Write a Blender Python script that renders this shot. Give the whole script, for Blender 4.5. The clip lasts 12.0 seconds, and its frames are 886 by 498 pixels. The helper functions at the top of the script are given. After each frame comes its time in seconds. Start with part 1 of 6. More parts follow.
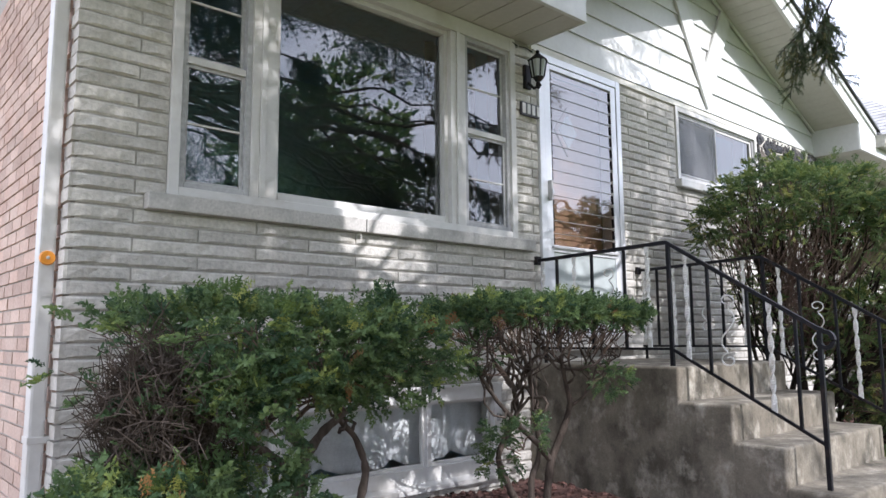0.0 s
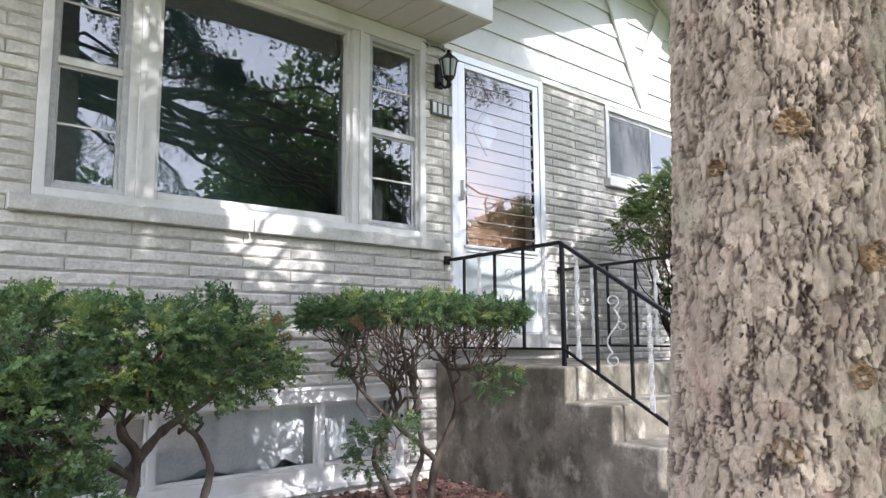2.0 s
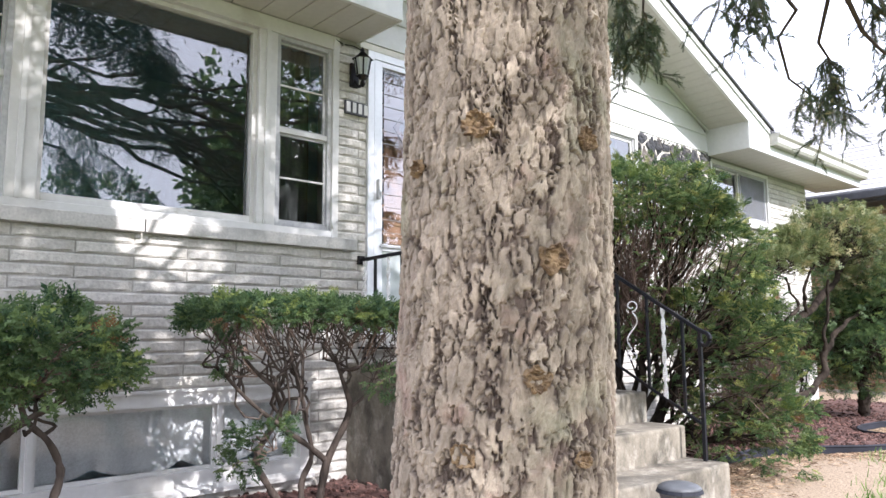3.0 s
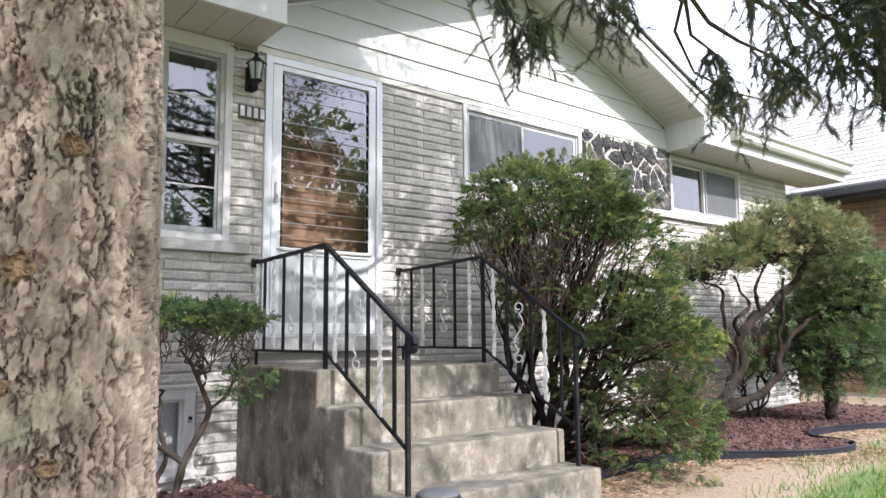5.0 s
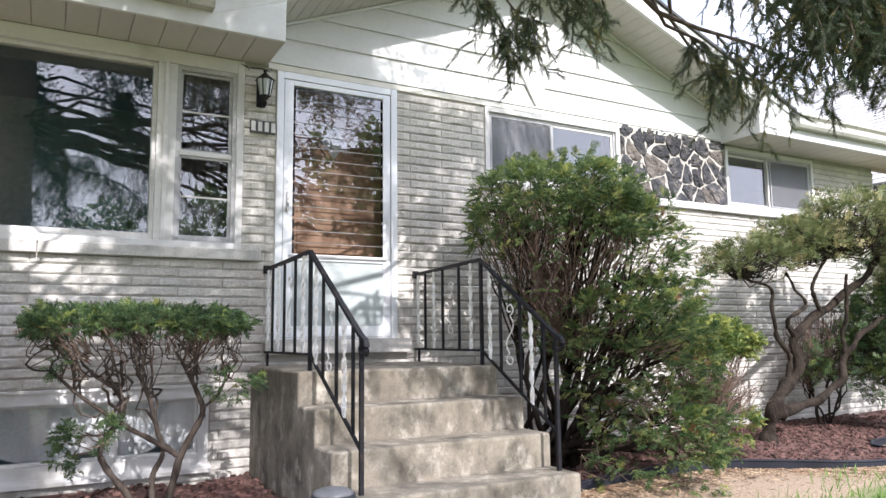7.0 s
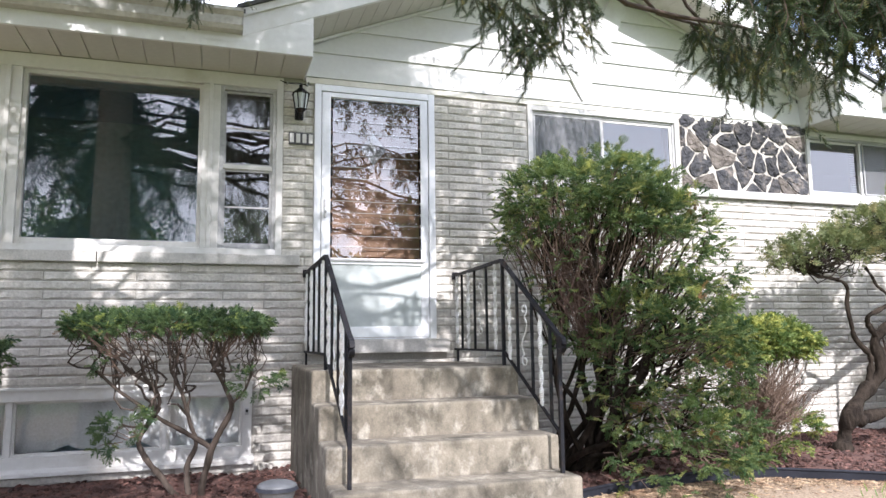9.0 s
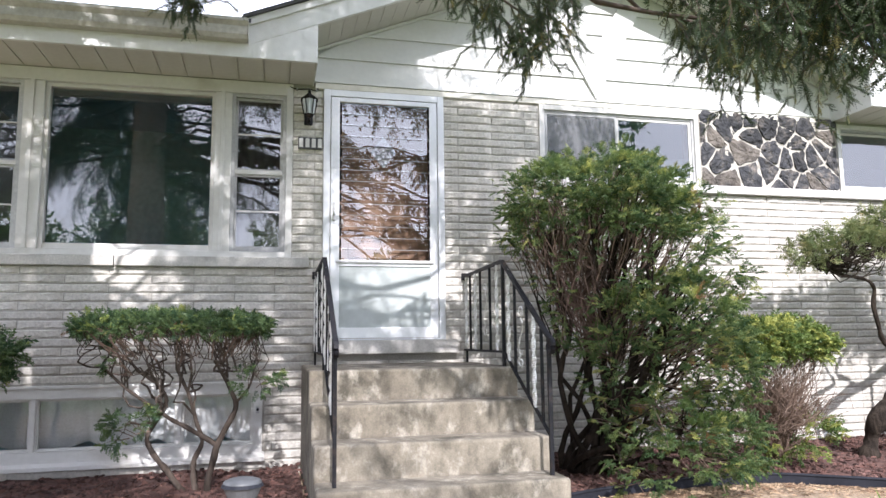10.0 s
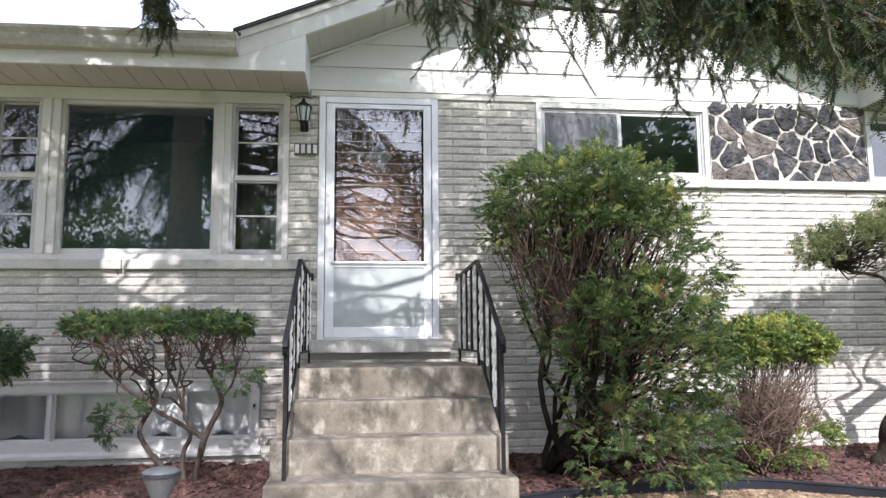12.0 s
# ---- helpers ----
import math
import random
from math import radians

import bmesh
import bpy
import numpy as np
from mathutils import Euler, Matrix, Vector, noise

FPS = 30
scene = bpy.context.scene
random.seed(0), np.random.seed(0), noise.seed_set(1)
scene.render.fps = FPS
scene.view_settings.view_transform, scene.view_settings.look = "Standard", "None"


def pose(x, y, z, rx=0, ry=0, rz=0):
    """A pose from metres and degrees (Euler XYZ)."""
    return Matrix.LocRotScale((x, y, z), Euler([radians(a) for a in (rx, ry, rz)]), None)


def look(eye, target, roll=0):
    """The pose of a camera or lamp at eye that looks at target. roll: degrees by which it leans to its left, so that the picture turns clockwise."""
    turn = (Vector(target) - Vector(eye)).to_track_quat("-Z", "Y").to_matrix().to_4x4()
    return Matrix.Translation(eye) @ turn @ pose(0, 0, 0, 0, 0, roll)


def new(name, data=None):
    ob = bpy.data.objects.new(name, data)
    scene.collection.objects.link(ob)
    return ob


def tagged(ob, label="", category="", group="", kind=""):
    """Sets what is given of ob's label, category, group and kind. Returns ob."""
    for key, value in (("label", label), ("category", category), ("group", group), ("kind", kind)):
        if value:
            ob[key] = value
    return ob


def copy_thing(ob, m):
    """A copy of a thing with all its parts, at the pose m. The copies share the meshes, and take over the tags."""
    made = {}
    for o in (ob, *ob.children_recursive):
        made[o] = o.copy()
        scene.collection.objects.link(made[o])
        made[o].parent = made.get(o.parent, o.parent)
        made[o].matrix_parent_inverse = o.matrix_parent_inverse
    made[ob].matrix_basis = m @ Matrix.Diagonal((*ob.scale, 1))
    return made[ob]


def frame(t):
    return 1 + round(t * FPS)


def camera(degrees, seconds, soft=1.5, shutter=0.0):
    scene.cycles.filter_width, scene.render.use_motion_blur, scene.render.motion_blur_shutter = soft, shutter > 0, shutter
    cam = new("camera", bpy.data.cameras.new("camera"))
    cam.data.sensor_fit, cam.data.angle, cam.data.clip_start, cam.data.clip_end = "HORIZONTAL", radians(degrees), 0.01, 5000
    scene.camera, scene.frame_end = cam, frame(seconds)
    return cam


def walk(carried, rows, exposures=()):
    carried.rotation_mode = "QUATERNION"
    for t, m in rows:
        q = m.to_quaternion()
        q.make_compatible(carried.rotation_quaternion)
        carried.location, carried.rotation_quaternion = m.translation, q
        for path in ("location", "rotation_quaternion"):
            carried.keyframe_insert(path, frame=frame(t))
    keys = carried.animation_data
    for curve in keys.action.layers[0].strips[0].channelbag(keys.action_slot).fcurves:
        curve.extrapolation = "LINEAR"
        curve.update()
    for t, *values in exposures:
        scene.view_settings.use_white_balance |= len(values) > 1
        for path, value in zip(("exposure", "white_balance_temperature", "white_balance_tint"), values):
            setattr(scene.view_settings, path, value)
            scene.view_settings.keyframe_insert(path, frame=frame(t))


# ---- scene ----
cam = camera(63.5, 12.0)
METRES, EYE, TILT, LEAN, TURN = 5.12, 0.93, 0.0, 0.0, -41.5
ROWS = [
    (0.0, 0.0, 0.0, 0.0, 0.05, 7.13, 0.4),
    (0.5, 0.0107, -0.0009, 0.0015, 0.04, 7.07, 0.36),
    (1.0, 0.0371, -0.001, 0.0021, 0.06, 7.01, 0.3),
    (1.5, 0.0747, -0.0003, 0.0022, 0.01, 6.99, 0.31),
    (2.0, 0.1231, -0.0, 0.0019, -0.05, 6.94, 0.33),
    (2.5, 0.1754, 0.0013, 0.0024, -0.14, 6.85, 0.38),
    (3.0, 0.2378, 0.003, 0.0031, -0.3, 6.83, 0.38),
    (3.5, 0.2946, 0.0045, 0.0026, -0.3, 6.84, 0.41),
    (5.5, 0.4903, 0.0151, 0.0043, 5.4, 6.89, 0.56),
    (6.0, 0.5344, 0.0174, 0.0046, 7.89, 6.91, 0.58),
    (6.5, 0.5731, 0.0211, 0.0056, 10.44, 6.93, 0.61),
    (7.0, 0.6102, 0.024, 0.0056, 12.77, 6.97, 0.66),
    (9.0, 0.7602, 0.0578, 0.0061, 23.44, 7.0, 0.7),
    (9.5, 0.7967, 0.0711, 0.0065, 25.73, 7.03, 0.67),
    (10.0, 0.8336, 0.0867, 0.0063, 28.04, 7.06, 0.65),
    (10.5, 0.87, 0.1036, 0.0058, 30.32, 7.11, 0.64),
    (11.0, 0.9068, 0.1214, 0.0062, 32.61, 7.11, 0.61),
    (11.5, 0.9407, 0.1394, 0.0052, 34.54, 7.15, 0.6),
    (12.0, 0.9728, 0.157, 0.0032, 35.1, 7.17, 0.52),
]
EXPOSURES = [(0.0, 0.24, 5920, 17), (0.4, 0.57, 5920, 17), (1.0, 0.66, 5920, 17), (2.0, 0.80, 5920, 17), (3.0, 0.84, 6000, 18), (5.5, 0.55, 6100, 18), (9.0, 0.69, 6050, 18), (12.0, 0.46, 6050, 18)]
walk(cam, [(t, pose(0.09, -0.17, EYE, TILT, LEAN, TURN) @ pose(METRES * x, METRES * y, METRES * z, 90 + pitch, roll, yaw)) for t, x, y, z, yaw, pitch, roll in ROWS], EXPOSURES)

# ---- daylight ----
SUN_AZ, SUN_EL = 0.0, 35.3  # degrees to the right of the facade's normal, and above the horizon
world = bpy.data.worlds.new("sky")
scene.world = world
world.use_nodes = True
wn = world.node_tree.nodes
wn.clear()
sky = wn.new("ShaderNodeTexSky")
sky.sky_type = "NISHITA"
sky.sun_disc = False
sky.sun_elevation = radians(SUN_EL)
sky.sun_rotation = radians(180 - SUN_AZ)
sky.air_density, sky.dust_density = 1.0, 1.0
SKY_BLUE, CLOUD = 1.0, 14.5  # before the background's strength
background = wn.new("ShaderNodeBackground")
background.inputs["Strength"].default_value = 0.14
world_out = wn.new("ShaderNodeOutputWorld")
# Broken bright cloud over the whole sky.
wt = world.node_tree
sky_scale = wn.new("ShaderNodeVectorMath")
sky_scale.operation = "SCALE"
sky_scale.inputs["Scale"].default_value = SKY_BLUE
wt.links.new(sky.outputs[0], sky_scale.inputs[0])
w_coord = wn.new("ShaderNodeTexCoord")
w_map = wn.new("ShaderNodeMapping")
w_map.inputs["Scale"].default_value = (1, 1, 2.2)
w_noise = wn.new("ShaderNodeTexNoise")
w_noise.inputs["Scale"].default_value, w_noise.inputs["Detail"].default_value = 2.2, 7
w_ramp = wn.new("ShaderNodeValToRGB")
w_ramp.color_ramp.elements[0].position, w_ramp.color_ramp.elements[1].position = 0.27, 0.46
w_mix = wn.new("ShaderNodeMix")
w_mix.data_type = "RGBA"
w_mix.inputs[7].default_value = (CLOUD * 0.94, CLOUD * 0.99, CLOUD * 1.08, 1)
wt.links.new(w_coord.outputs["Generated"], w_map.inputs[0])
wt.links.new(w_map.outputs[0], w_noise.inputs["Vector"])
wt.links.new(w_noise.outputs[0], w_ramp.inputs[0])
wt.links.new(w_ramp.outputs[0], w_mix.inputs[0])
wt.links.new(sky_scale.outputs[0], w_mix.inputs[6])
wt.links.new(w_mix.outputs[2], background.inputs[0])
world.node_tree.links.new(background.outputs[0], world_out.inputs[0])
sun_data = bpy.data.lights.new("sun", "SUN")
sun_data.energy, sun_data.angle, sun_data.color = 4.9, radians(0.55), (1.0, 0.96, 0.90)
sun = new("sun", sun_data)
to_sun = Vector((math.sin(radians(SUN_AZ)) * math.cos(radians(SUN_EL)), -math.cos(radians(SUN_AZ)) * math.cos(radians(SUN_EL)), math.sin(radians(SUN_EL))))
sun.matrix_world = look(to_sun * 40, (0, 0, 0))


# ---- materials ----
def nodes_of(name):
    m = bpy.data.materials.new(name)
    m.use_nodes = True
    t = m.node_tree
    return m, t, t.nodes["Principled BSDF"]


def noise_node(t, scale, detail=4.0, stretch=(1, 1, 1), rough=0.55, space="Object"):
    coord = t.nodes.new("ShaderNodeTexCoord")
    mapping = t.nodes.new("ShaderNodeMapping")
    mapping.inputs["Scale"].default_value = stretch
    t.links.new(coord.outputs[space], mapping.inputs["Vector"])
    n = t.nodes.new("ShaderNodeTexNoise")
    n.inputs["Scale"].default_value, n.inputs["Detail"].default_value, n.inputs["Roughness"].default_value = scale, detail, rough
    t.links.new(mapping.outputs[0], n.inputs["Vector"])
    return n


def ramp(t, source, low, high, c1=(0, 0, 0), c2=(1, 1, 1)):
    r = t.nodes.new("ShaderNodeValToRGB")
    r.color_ramp.elements[0].position, r.color_ramp.elements[1].position = low, high
    r.color_ramp.elements[0].color, r.color_ramp.elements[1].color = (*c1, 1), (*c2, 1)
    t.links.new(source, r.inputs[0])
    return r


def mix(t, factor, a, b, blend="MIX"):
    n = t.nodes.new("ShaderNodeMix")
    n.data_type, n.blend_type = "RGBA", blend
    for sock, value in ((n.inputs[0], factor), (n.inputs[6], a), (n.inputs[7], b)):
        if isinstance(value, bpy.types.NodeSocket):
            t.links.new(value, sock)
        elif isinstance(value, (int, float)):
            sock.default_value = value
        else:
            sock.default_value = (*value, 1)
    return n.outputs[2]


def bump_of(t, bsdf, height, strength, distance, before=None):
    b = t.nodes.new("ShaderNodeBump")
    b.inputs["Strength"].default_value, b.inputs["Distance"].default_value = strength, distance
    t.links.new(height, b.inputs["Height"])
    if before is not None:
        t.links.new(before.outputs[0], b.inputs["Normal"])
    t.links.new(b.outputs[0], bsdf.inputs["Normal"])
    return b


def surface(name, base, other, rough=0.7, coarse=2.0, fine=60.0, bump=0.3, depth=0.003, metal=0.0, stretch=(1, 1, 1), stain=None, stain_scale=1.2, vary="", amount=0.15, space="Object", spec=0.5, speck=1.0):
    """A weathered surface: two scales of colour variation, fine relief, and stains with a shape of their own."""
    m, t, b = nodes_of(name)
    big = noise_node(t, coarse, 5, stretch, space=space)
    small = noise_node(t, fine, 3, stretch, space=space)
    col = mix(t, ramp(t, big.outputs[0], 0.35, 0.65).outputs[0], base, other)
    grain = ramp(t, small.outputs[0], 0.3, 0.7, (1 - 0.16 * speck,) * 3, (1 + 0.1 * speck,) * 3)
    col = mix(t, 1.0, col, grain.outputs[0], "MULTIPLY")
    if stain:
        s = noise_node(t, stain_scale, 6, stretch, 0.65, space)
        col = mix(t, ramp(t, s.outputs[0], 0.52, 0.7).outputs[0], col, stain)
    if vary:
        if vary == "object":
            source = t.nodes.new("ShaderNodeObjectInfo").outputs["Random"]
        else:
            source = t.nodes.new("ShaderNodeNewGeometry").outputs["Random Per Island"]
        v = ramp(t, source, 0.0, 1.0, (1 - amount,) * 3, (1 + amount,) * 3)
        col = mix(t, 1.0, col, v.outputs[0], "MULTIPLY")
    t.links.new(col, b.inputs["Base Color"])
    b.inputs["Roughness"].default_value, b.inputs["Metallic"].default_value = rough, metal
    b.inputs["Specular IOR Level"].default_value = spec
    if bump:
        bump_of(t, b, small.outputs[0], bump, depth)
    return m


def glass(name, tint=(0.9, 0.95, 0.94), ior=1.6, see=1.0):
    """A thin pane: what is behind shows through, and the sky mirrors in it by Fresnel."""
    m = bpy.data.materials.new(name)
    m.use_nodes = True
    t = m.node_tree
    t.nodes.clear()
    clear, gloss = t.nodes.new("ShaderNodeBsdfTransparent"), t.nodes.new("ShaderNodeBsdfGlossy")
    clear.inputs[0].default_value = (tint[0] * see, tint[1] * see, tint[2] * see, 1)
    gloss.inputs[0].default_value, gloss.inputs["Roughness"].default_value = (1, 1, 1, 1), 0.0
    f = t.nodes.new("ShaderNodeFresnel")
    f.inputs[0].default_value = ior
    wav = noise_node(t, 1.6, 1)
    bm_ = t.nodes.new("ShaderNodeBump")
    bm_.inputs["Strength"].default_value, bm_.inputs["Distance"].default_value = 0.02, 0.02
    t.links.new(wav.outputs[0], bm_.inputs["Height"])
    t.links.new(bm_.outputs[0], gloss.inputs["Normal"])
    mx, out = t.nodes.new("ShaderNodeMixShader"), t.nodes.new("ShaderNodeOutputMaterial")
    t.links.new(f.outputs[0], mx.inputs[0])
    t.links.new(clear.outputs[0], mx.inputs[1])
    t.links.new(gloss.outputs[0], mx.inputs[2])
    t.links.new(mx.outputs[0], out.inputs[0])
    return m


def gauze():
    """Fine grey mesh: half of the light passes."""
    m, t, b = nodes_of("insect_gauze")
    b.inputs["Base Color"].default_value, b.inputs["Roughness"].default_value = (0.16, 0.165, 0.17, 1), 0.6
    clear, mx = t.nodes.new("ShaderNodeBsdfTransparent"), t.nodes.new("ShaderNodeMixShader")
    mx.inputs[0].default_value = 0.55
    t.links.new(clear.outputs[0], mx.inputs[1])
    t.links.new(b.outputs[0], mx.inputs[2])
    t.links.new(mx.outputs[0], t.nodes["Material Output"].inputs[0])
    return m


def clear_glass(name):
    """The inner faces of a pane: they let all light pass."""
    m = bpy.data.materials.new(name)
    m.use_nodes = True
    t = m.node_tree
    t.nodes.clear()
    clear, out = t.nodes.new("ShaderNodeBsdfTransparent"), t.nodes.new("ShaderNodeOutputMaterial")
    t.links.new(clear.outputs[0], out.inputs[0])
    return m


def leaf(name, deep, young, tip, tip_from=0.8, rough=0.5, through_light=0.35):
    """Foliage: each sprig has its own green, patches of young growth, and light comes through."""
    m, t, b = nodes_of(name)
    isle = t.nodes.new("ShaderNodeNewGeometry").outputs["Random Per Island"]
    patch = noise_node(t, 5.0, 3)
    col = mix(t, isle, deep, young)
    both = t.nodes.new("ShaderNodeMath")
    both.operation = "MULTIPLY_ADD"
    both.inputs[1].default_value = 0.35
    t.links.new(isle, both.inputs[0])
    t.links.new(patch.outputs[0], both.inputs[2])
    col = mix(t, ramp(t, both.outputs[0], tip_from, tip_from + 0.08).outputs[0], col, tip)
    t.links.new(col, b.inputs["Base Color"])
    b.inputs["Roughness"].default_value = rough
    b.inputs["Specular IOR Level"].default_value = 0.35
    tr = t.nodes.new("ShaderNodeBsdfTranslucent")
    t.links.new(col, tr.inputs[0])
    mx = t.nodes.new("ShaderNodeMixShader")
    mx.inputs[0].default_value = through_light
    out = t.nodes["Material Output"]
    t.links.new(b.outputs[0], mx.inputs[1])
    t.links.new(tr.outputs[0], mx.inputs[2])
    t.links.new(mx.outputs[0], out.inputs[0])
    return m


M_brick = surface("buff_brick", (0.47, 0.448, 0.40), (0.56, 0.537, 0.485), 0.85, 3.0, 45.0, 0.9, 0.006, stain=(0.39, 0.36, 0.305), stain_scale=2.5, vary="object", amount=0.12, speck=1.1)
M_brick_rest = surface("buff_brick_rest", (0.47, 0.448, 0.40), (0.56, 0.537, 0.485), 0.85, 3.0, 45.0, 0.9, 0.006, stain=(0.39, 0.36, 0.305), stain_scale=2.5, vary="island", amount=0.12, speck=1.1)
M_mortar = surface("mortar", (0.34, 0.325, 0.29), (0.41, 0.39, 0.35), 0.95, 4, 120, 0.5, 0.002)
M_red = surface("tan_red_brick", (0.44, 0.305, 0.24), (0.54, 0.415, 0.34), 0.9, 3, 60, 0.6, 0.003, vary="island", amount=0.18)
M_white = surface("white_trim", (0.55, 0.54, 0.51), (0.62, 0.61, 0.58), 0.45, 1.5, 30, 0.08, 0.001, stain=(0.47, 0.45, 0.405), stain_scale=2.2, speck=0.25)
M_cream = surface("cream_trim", (0.60, 0.58, 0.50), (0.68, 0.66, 0.58), 0.5, 1.5, 30, 0.08, 0.001, stain=(0.56, 0.53, 0.46), stain_scale=3, speck=0.3)
M_siding = surface("white_siding", (0.60, 0.605, 0.58), (0.67, 0.675, 0.65), 0.4, 1.2, 25, 0.06, 0.001, stain=(0.55, 0.545, 0.50), stain_scale=1.6, speck=0.25)
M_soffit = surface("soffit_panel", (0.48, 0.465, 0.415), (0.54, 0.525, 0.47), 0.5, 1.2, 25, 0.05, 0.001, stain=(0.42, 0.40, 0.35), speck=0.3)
M_gutter = surface("gutter_metal", (0.36, 0.35, 0.30), (0.43, 0.42, 0.365), 0.45, 2, 30, 0.05, 0.001, stain=(0.29, 0.28, 0.235))
M_alu = surface("storm_door_metal", (0.70, 0.71, 0.72), (0.78, 0.79, 0.80), 0.35, 2, 40, 0.04, 0.001, metal=0.25, speck=0.2)
M_grey_trim = surface("grey_trim", (0.36, 0.36, 0.36), (0.44, 0.44, 0.43), 0.5, 2, 40, 0.05, 0.001)
M_sill = surface("stone_sill", (0.45, 0.43, 0.39), (0.54, 0.52, 0.48), 0.85, 2.5, 70, 0.4, 0.002, stain=(0.33, 0.32, 0.29), stain_scale=3)


def concrete():
    """Old cast concrete: dark stains, pale patches, gritty relief."""
    m, t, b = nodes_of("step_concrete")
    big, blot, grit = noise_node(t, 3.2, 6, rough=0.65), noise_node(t, 7.5, 6, (1, 1, 0.7), 0.7), noise_node(t, 110, 4)
    pale_patch, dark = noise_node(t, 7, 5, (1, 1, 0.8), 0.65), noise_node(t, 4.0, 5, (1, 1, 0.8), 0.6)
    col = mix(t, ramp(t, big.outputs[0], 0.35, 0.65).outputs[0], (0.155, 0.134, 0.102), (0.22, 0.195, 0.152))
    col = mix(t, ramp(t, dark.outputs[0], 0.50, 0.63).outputs[0], col, (0.088, 0.078, 0.058))
    col = mix(t, ramp(t, pale_patch.outputs[0], 0.52, 0.72).outputs[0], col, (0.39, 0.36, 0.30))
    col = mix(t, 1.0, col, ramp(t, blot.outputs[0], 0.35, 0.65, (0.70, 0.70, 0.69), (1.26, 1.26, 1.25)).outputs[0], "MULTIPLY")
    col = mix(t, 1.0, col, ramp(t, grit.outputs[0], 0.3, 0.7, (0.85, 0.85, 0.85), (1.1, 1.1, 1.1)).outputs[0], "MULTIPLY")
    t.links.new(col, b.inputs["Base Color"])
    b.inputs["Roughness"].default_value = 0.92
    first = bump_of(t, b, blot.outputs[0], 0.35, 0.008)
    bump_of(t, b, grit.outputs[0], 0.5, 0.002, first)
    return m


M_concrete = concrete()
M_iron = surface("black_iron", (0.007, 0.007, 0.009), (0.013, 0.013, 0.016), 0.55, 6, 90, 0.25, 0.001, stain=(0.04, 0.028, 0.022), stain_scale=9, spec=0.2)
M_iron_white = surface("white_painted_iron", (0.72, 0.71, 0.68), (0.8, 0.79, 0.76), 0.5, 8, 90, 0.25, 0.001, stain=(0.5, 0.44, 0.36), stain_scale=10)
M_dark = surface("dim_interior", (0.27, 0.43, 0.49), (0.32, 0.48, 0.54), 0.9, 1, 20, 0, 0)
M_clear = clear_glass("clear_glass")
M_pane = glass("window_glass", (0.90, 0.965, 0.97), ior=2.25)
M_pane_low = glass("basement_glass", (0.95, 0.97, 0.97), ior=1.7)
M_pane_louvre = glass("louvre_glass", (0.97, 0.98, 0.98), ior=2.45)
M_gauze = gauze()
M_panel = surface("frosted_panel", (0.42, 0.46, 0.445), (0.46, 0.495, 0.48), 0.3, 1.2, 6, 0.0, 0.001)
M_wood_door = surface("brown_wood_door", (0.24, 0.145, 0.09), (0.34, 0.21, 0.135), 0.45, 2, 40, 0.15, 0.001, stretch=(3, 3, 0.5))
M_curtain = surface("curtain", (0.58, 0.60, 0.61), (0.65, 0.66, 0.66), 0.95, 3, 80, 0.2, 0.001)
M_drape = surface("grey_drape", (0.10, 0.105, 0.10), (0.15, 0.15, 0.145), 0.95, 3, 80, 0.2, 0.001, stretch=(6, 6, 0.6))
M_lamp_shade = surface("smoky_plastic", (0.075, 0.079, 0.083), (0.105, 0.109, 0.113), 0.5, 3, 30, 0.05, 0.001)
M_stone = surface("dark_stone", (0.020, 0.021, 0.025), (0.062, 0.061, 0.061), 0.7, 9, 34, 1.0, 0.02, stain=(0.17, 0.145, 0.12), stain_scale=9, vary="object", amount=0.45)
M_stone_tan = surface("tan_stone", (0.085, 0.072, 0.060), (0.19, 0.165, 0.138), 0.8, 8, 34, 1.0, 0.02, stain=(0.07, 0.065, 0.06), stain_scale=7, vary="object", amount=0.3)
M_stone_joint = surface("pale_joint", (0.38, 0.355, 0.31), (0.52, 0.49, 0.43), 0.95, 7, 50, 0.8, 0.006, stain=(0.24, 0.22, 0.19), stain_scale=6)
M_mulch = surface("red_mulch", (0.065, 0.031, 0.025), (0.125, 0.066, 0.052), 0.95, 8, 60, 0.8, 0.01, vary="island", amount=0.6)
M_plastic = surface("black_edging", (0.012, 0.013, 0.018), (0.022, 0.024, 0.032), 0.7, 4, 60, 0.1, 0.001, spec=0.25)
M_roof = surface("grey_shingle", (0.30, 0.29, 0.28), (0.42, 0.41, 0.40), 0.95, 3, 50, 0.5, 0.004, vary="island", amount=0.15)
M_roof_dark = surface("dark_shingle", (0.05, 0.05, 0.055), (0.09, 0.09, 0.09), 0.95, 4, 50, 0.5, 0.004)
M_brown_brick = surface("brown_brick", (0.24, 0.15, 0.09), (0.32, 0.21, 0.13), 0.9, 3, 40, 0.4, 0.003, vary="island", amount=0.2)
M_dark_trim = surface("dark_fascia", (0.03, 0.03, 0.035), (0.05, 0.05, 0.055), 0.5, 2, 30, 0.05, 0.001)
M_wood = surface("shrub_wood", (0.017, 0.013, 0.010), (0.048, 0.037, 0.028), 0.95, 14, 55, 1.0, 0.015, stretch=(1, 1, 0.4), spec=0.15)
M_twig = surface("dry_twig", (0.115, 0.078, 0.057), (0.19, 0.13, 0.095), 0.9, 8, 60, 0.2, 0.001)
M_wood_red = surface("yew_wood", (0.10, 0.065, 0.05), (0.17, 0.11, 0.085), 0.9, 8, 60, 0.7, 0.004, stretch=(1, 1, 0.4))
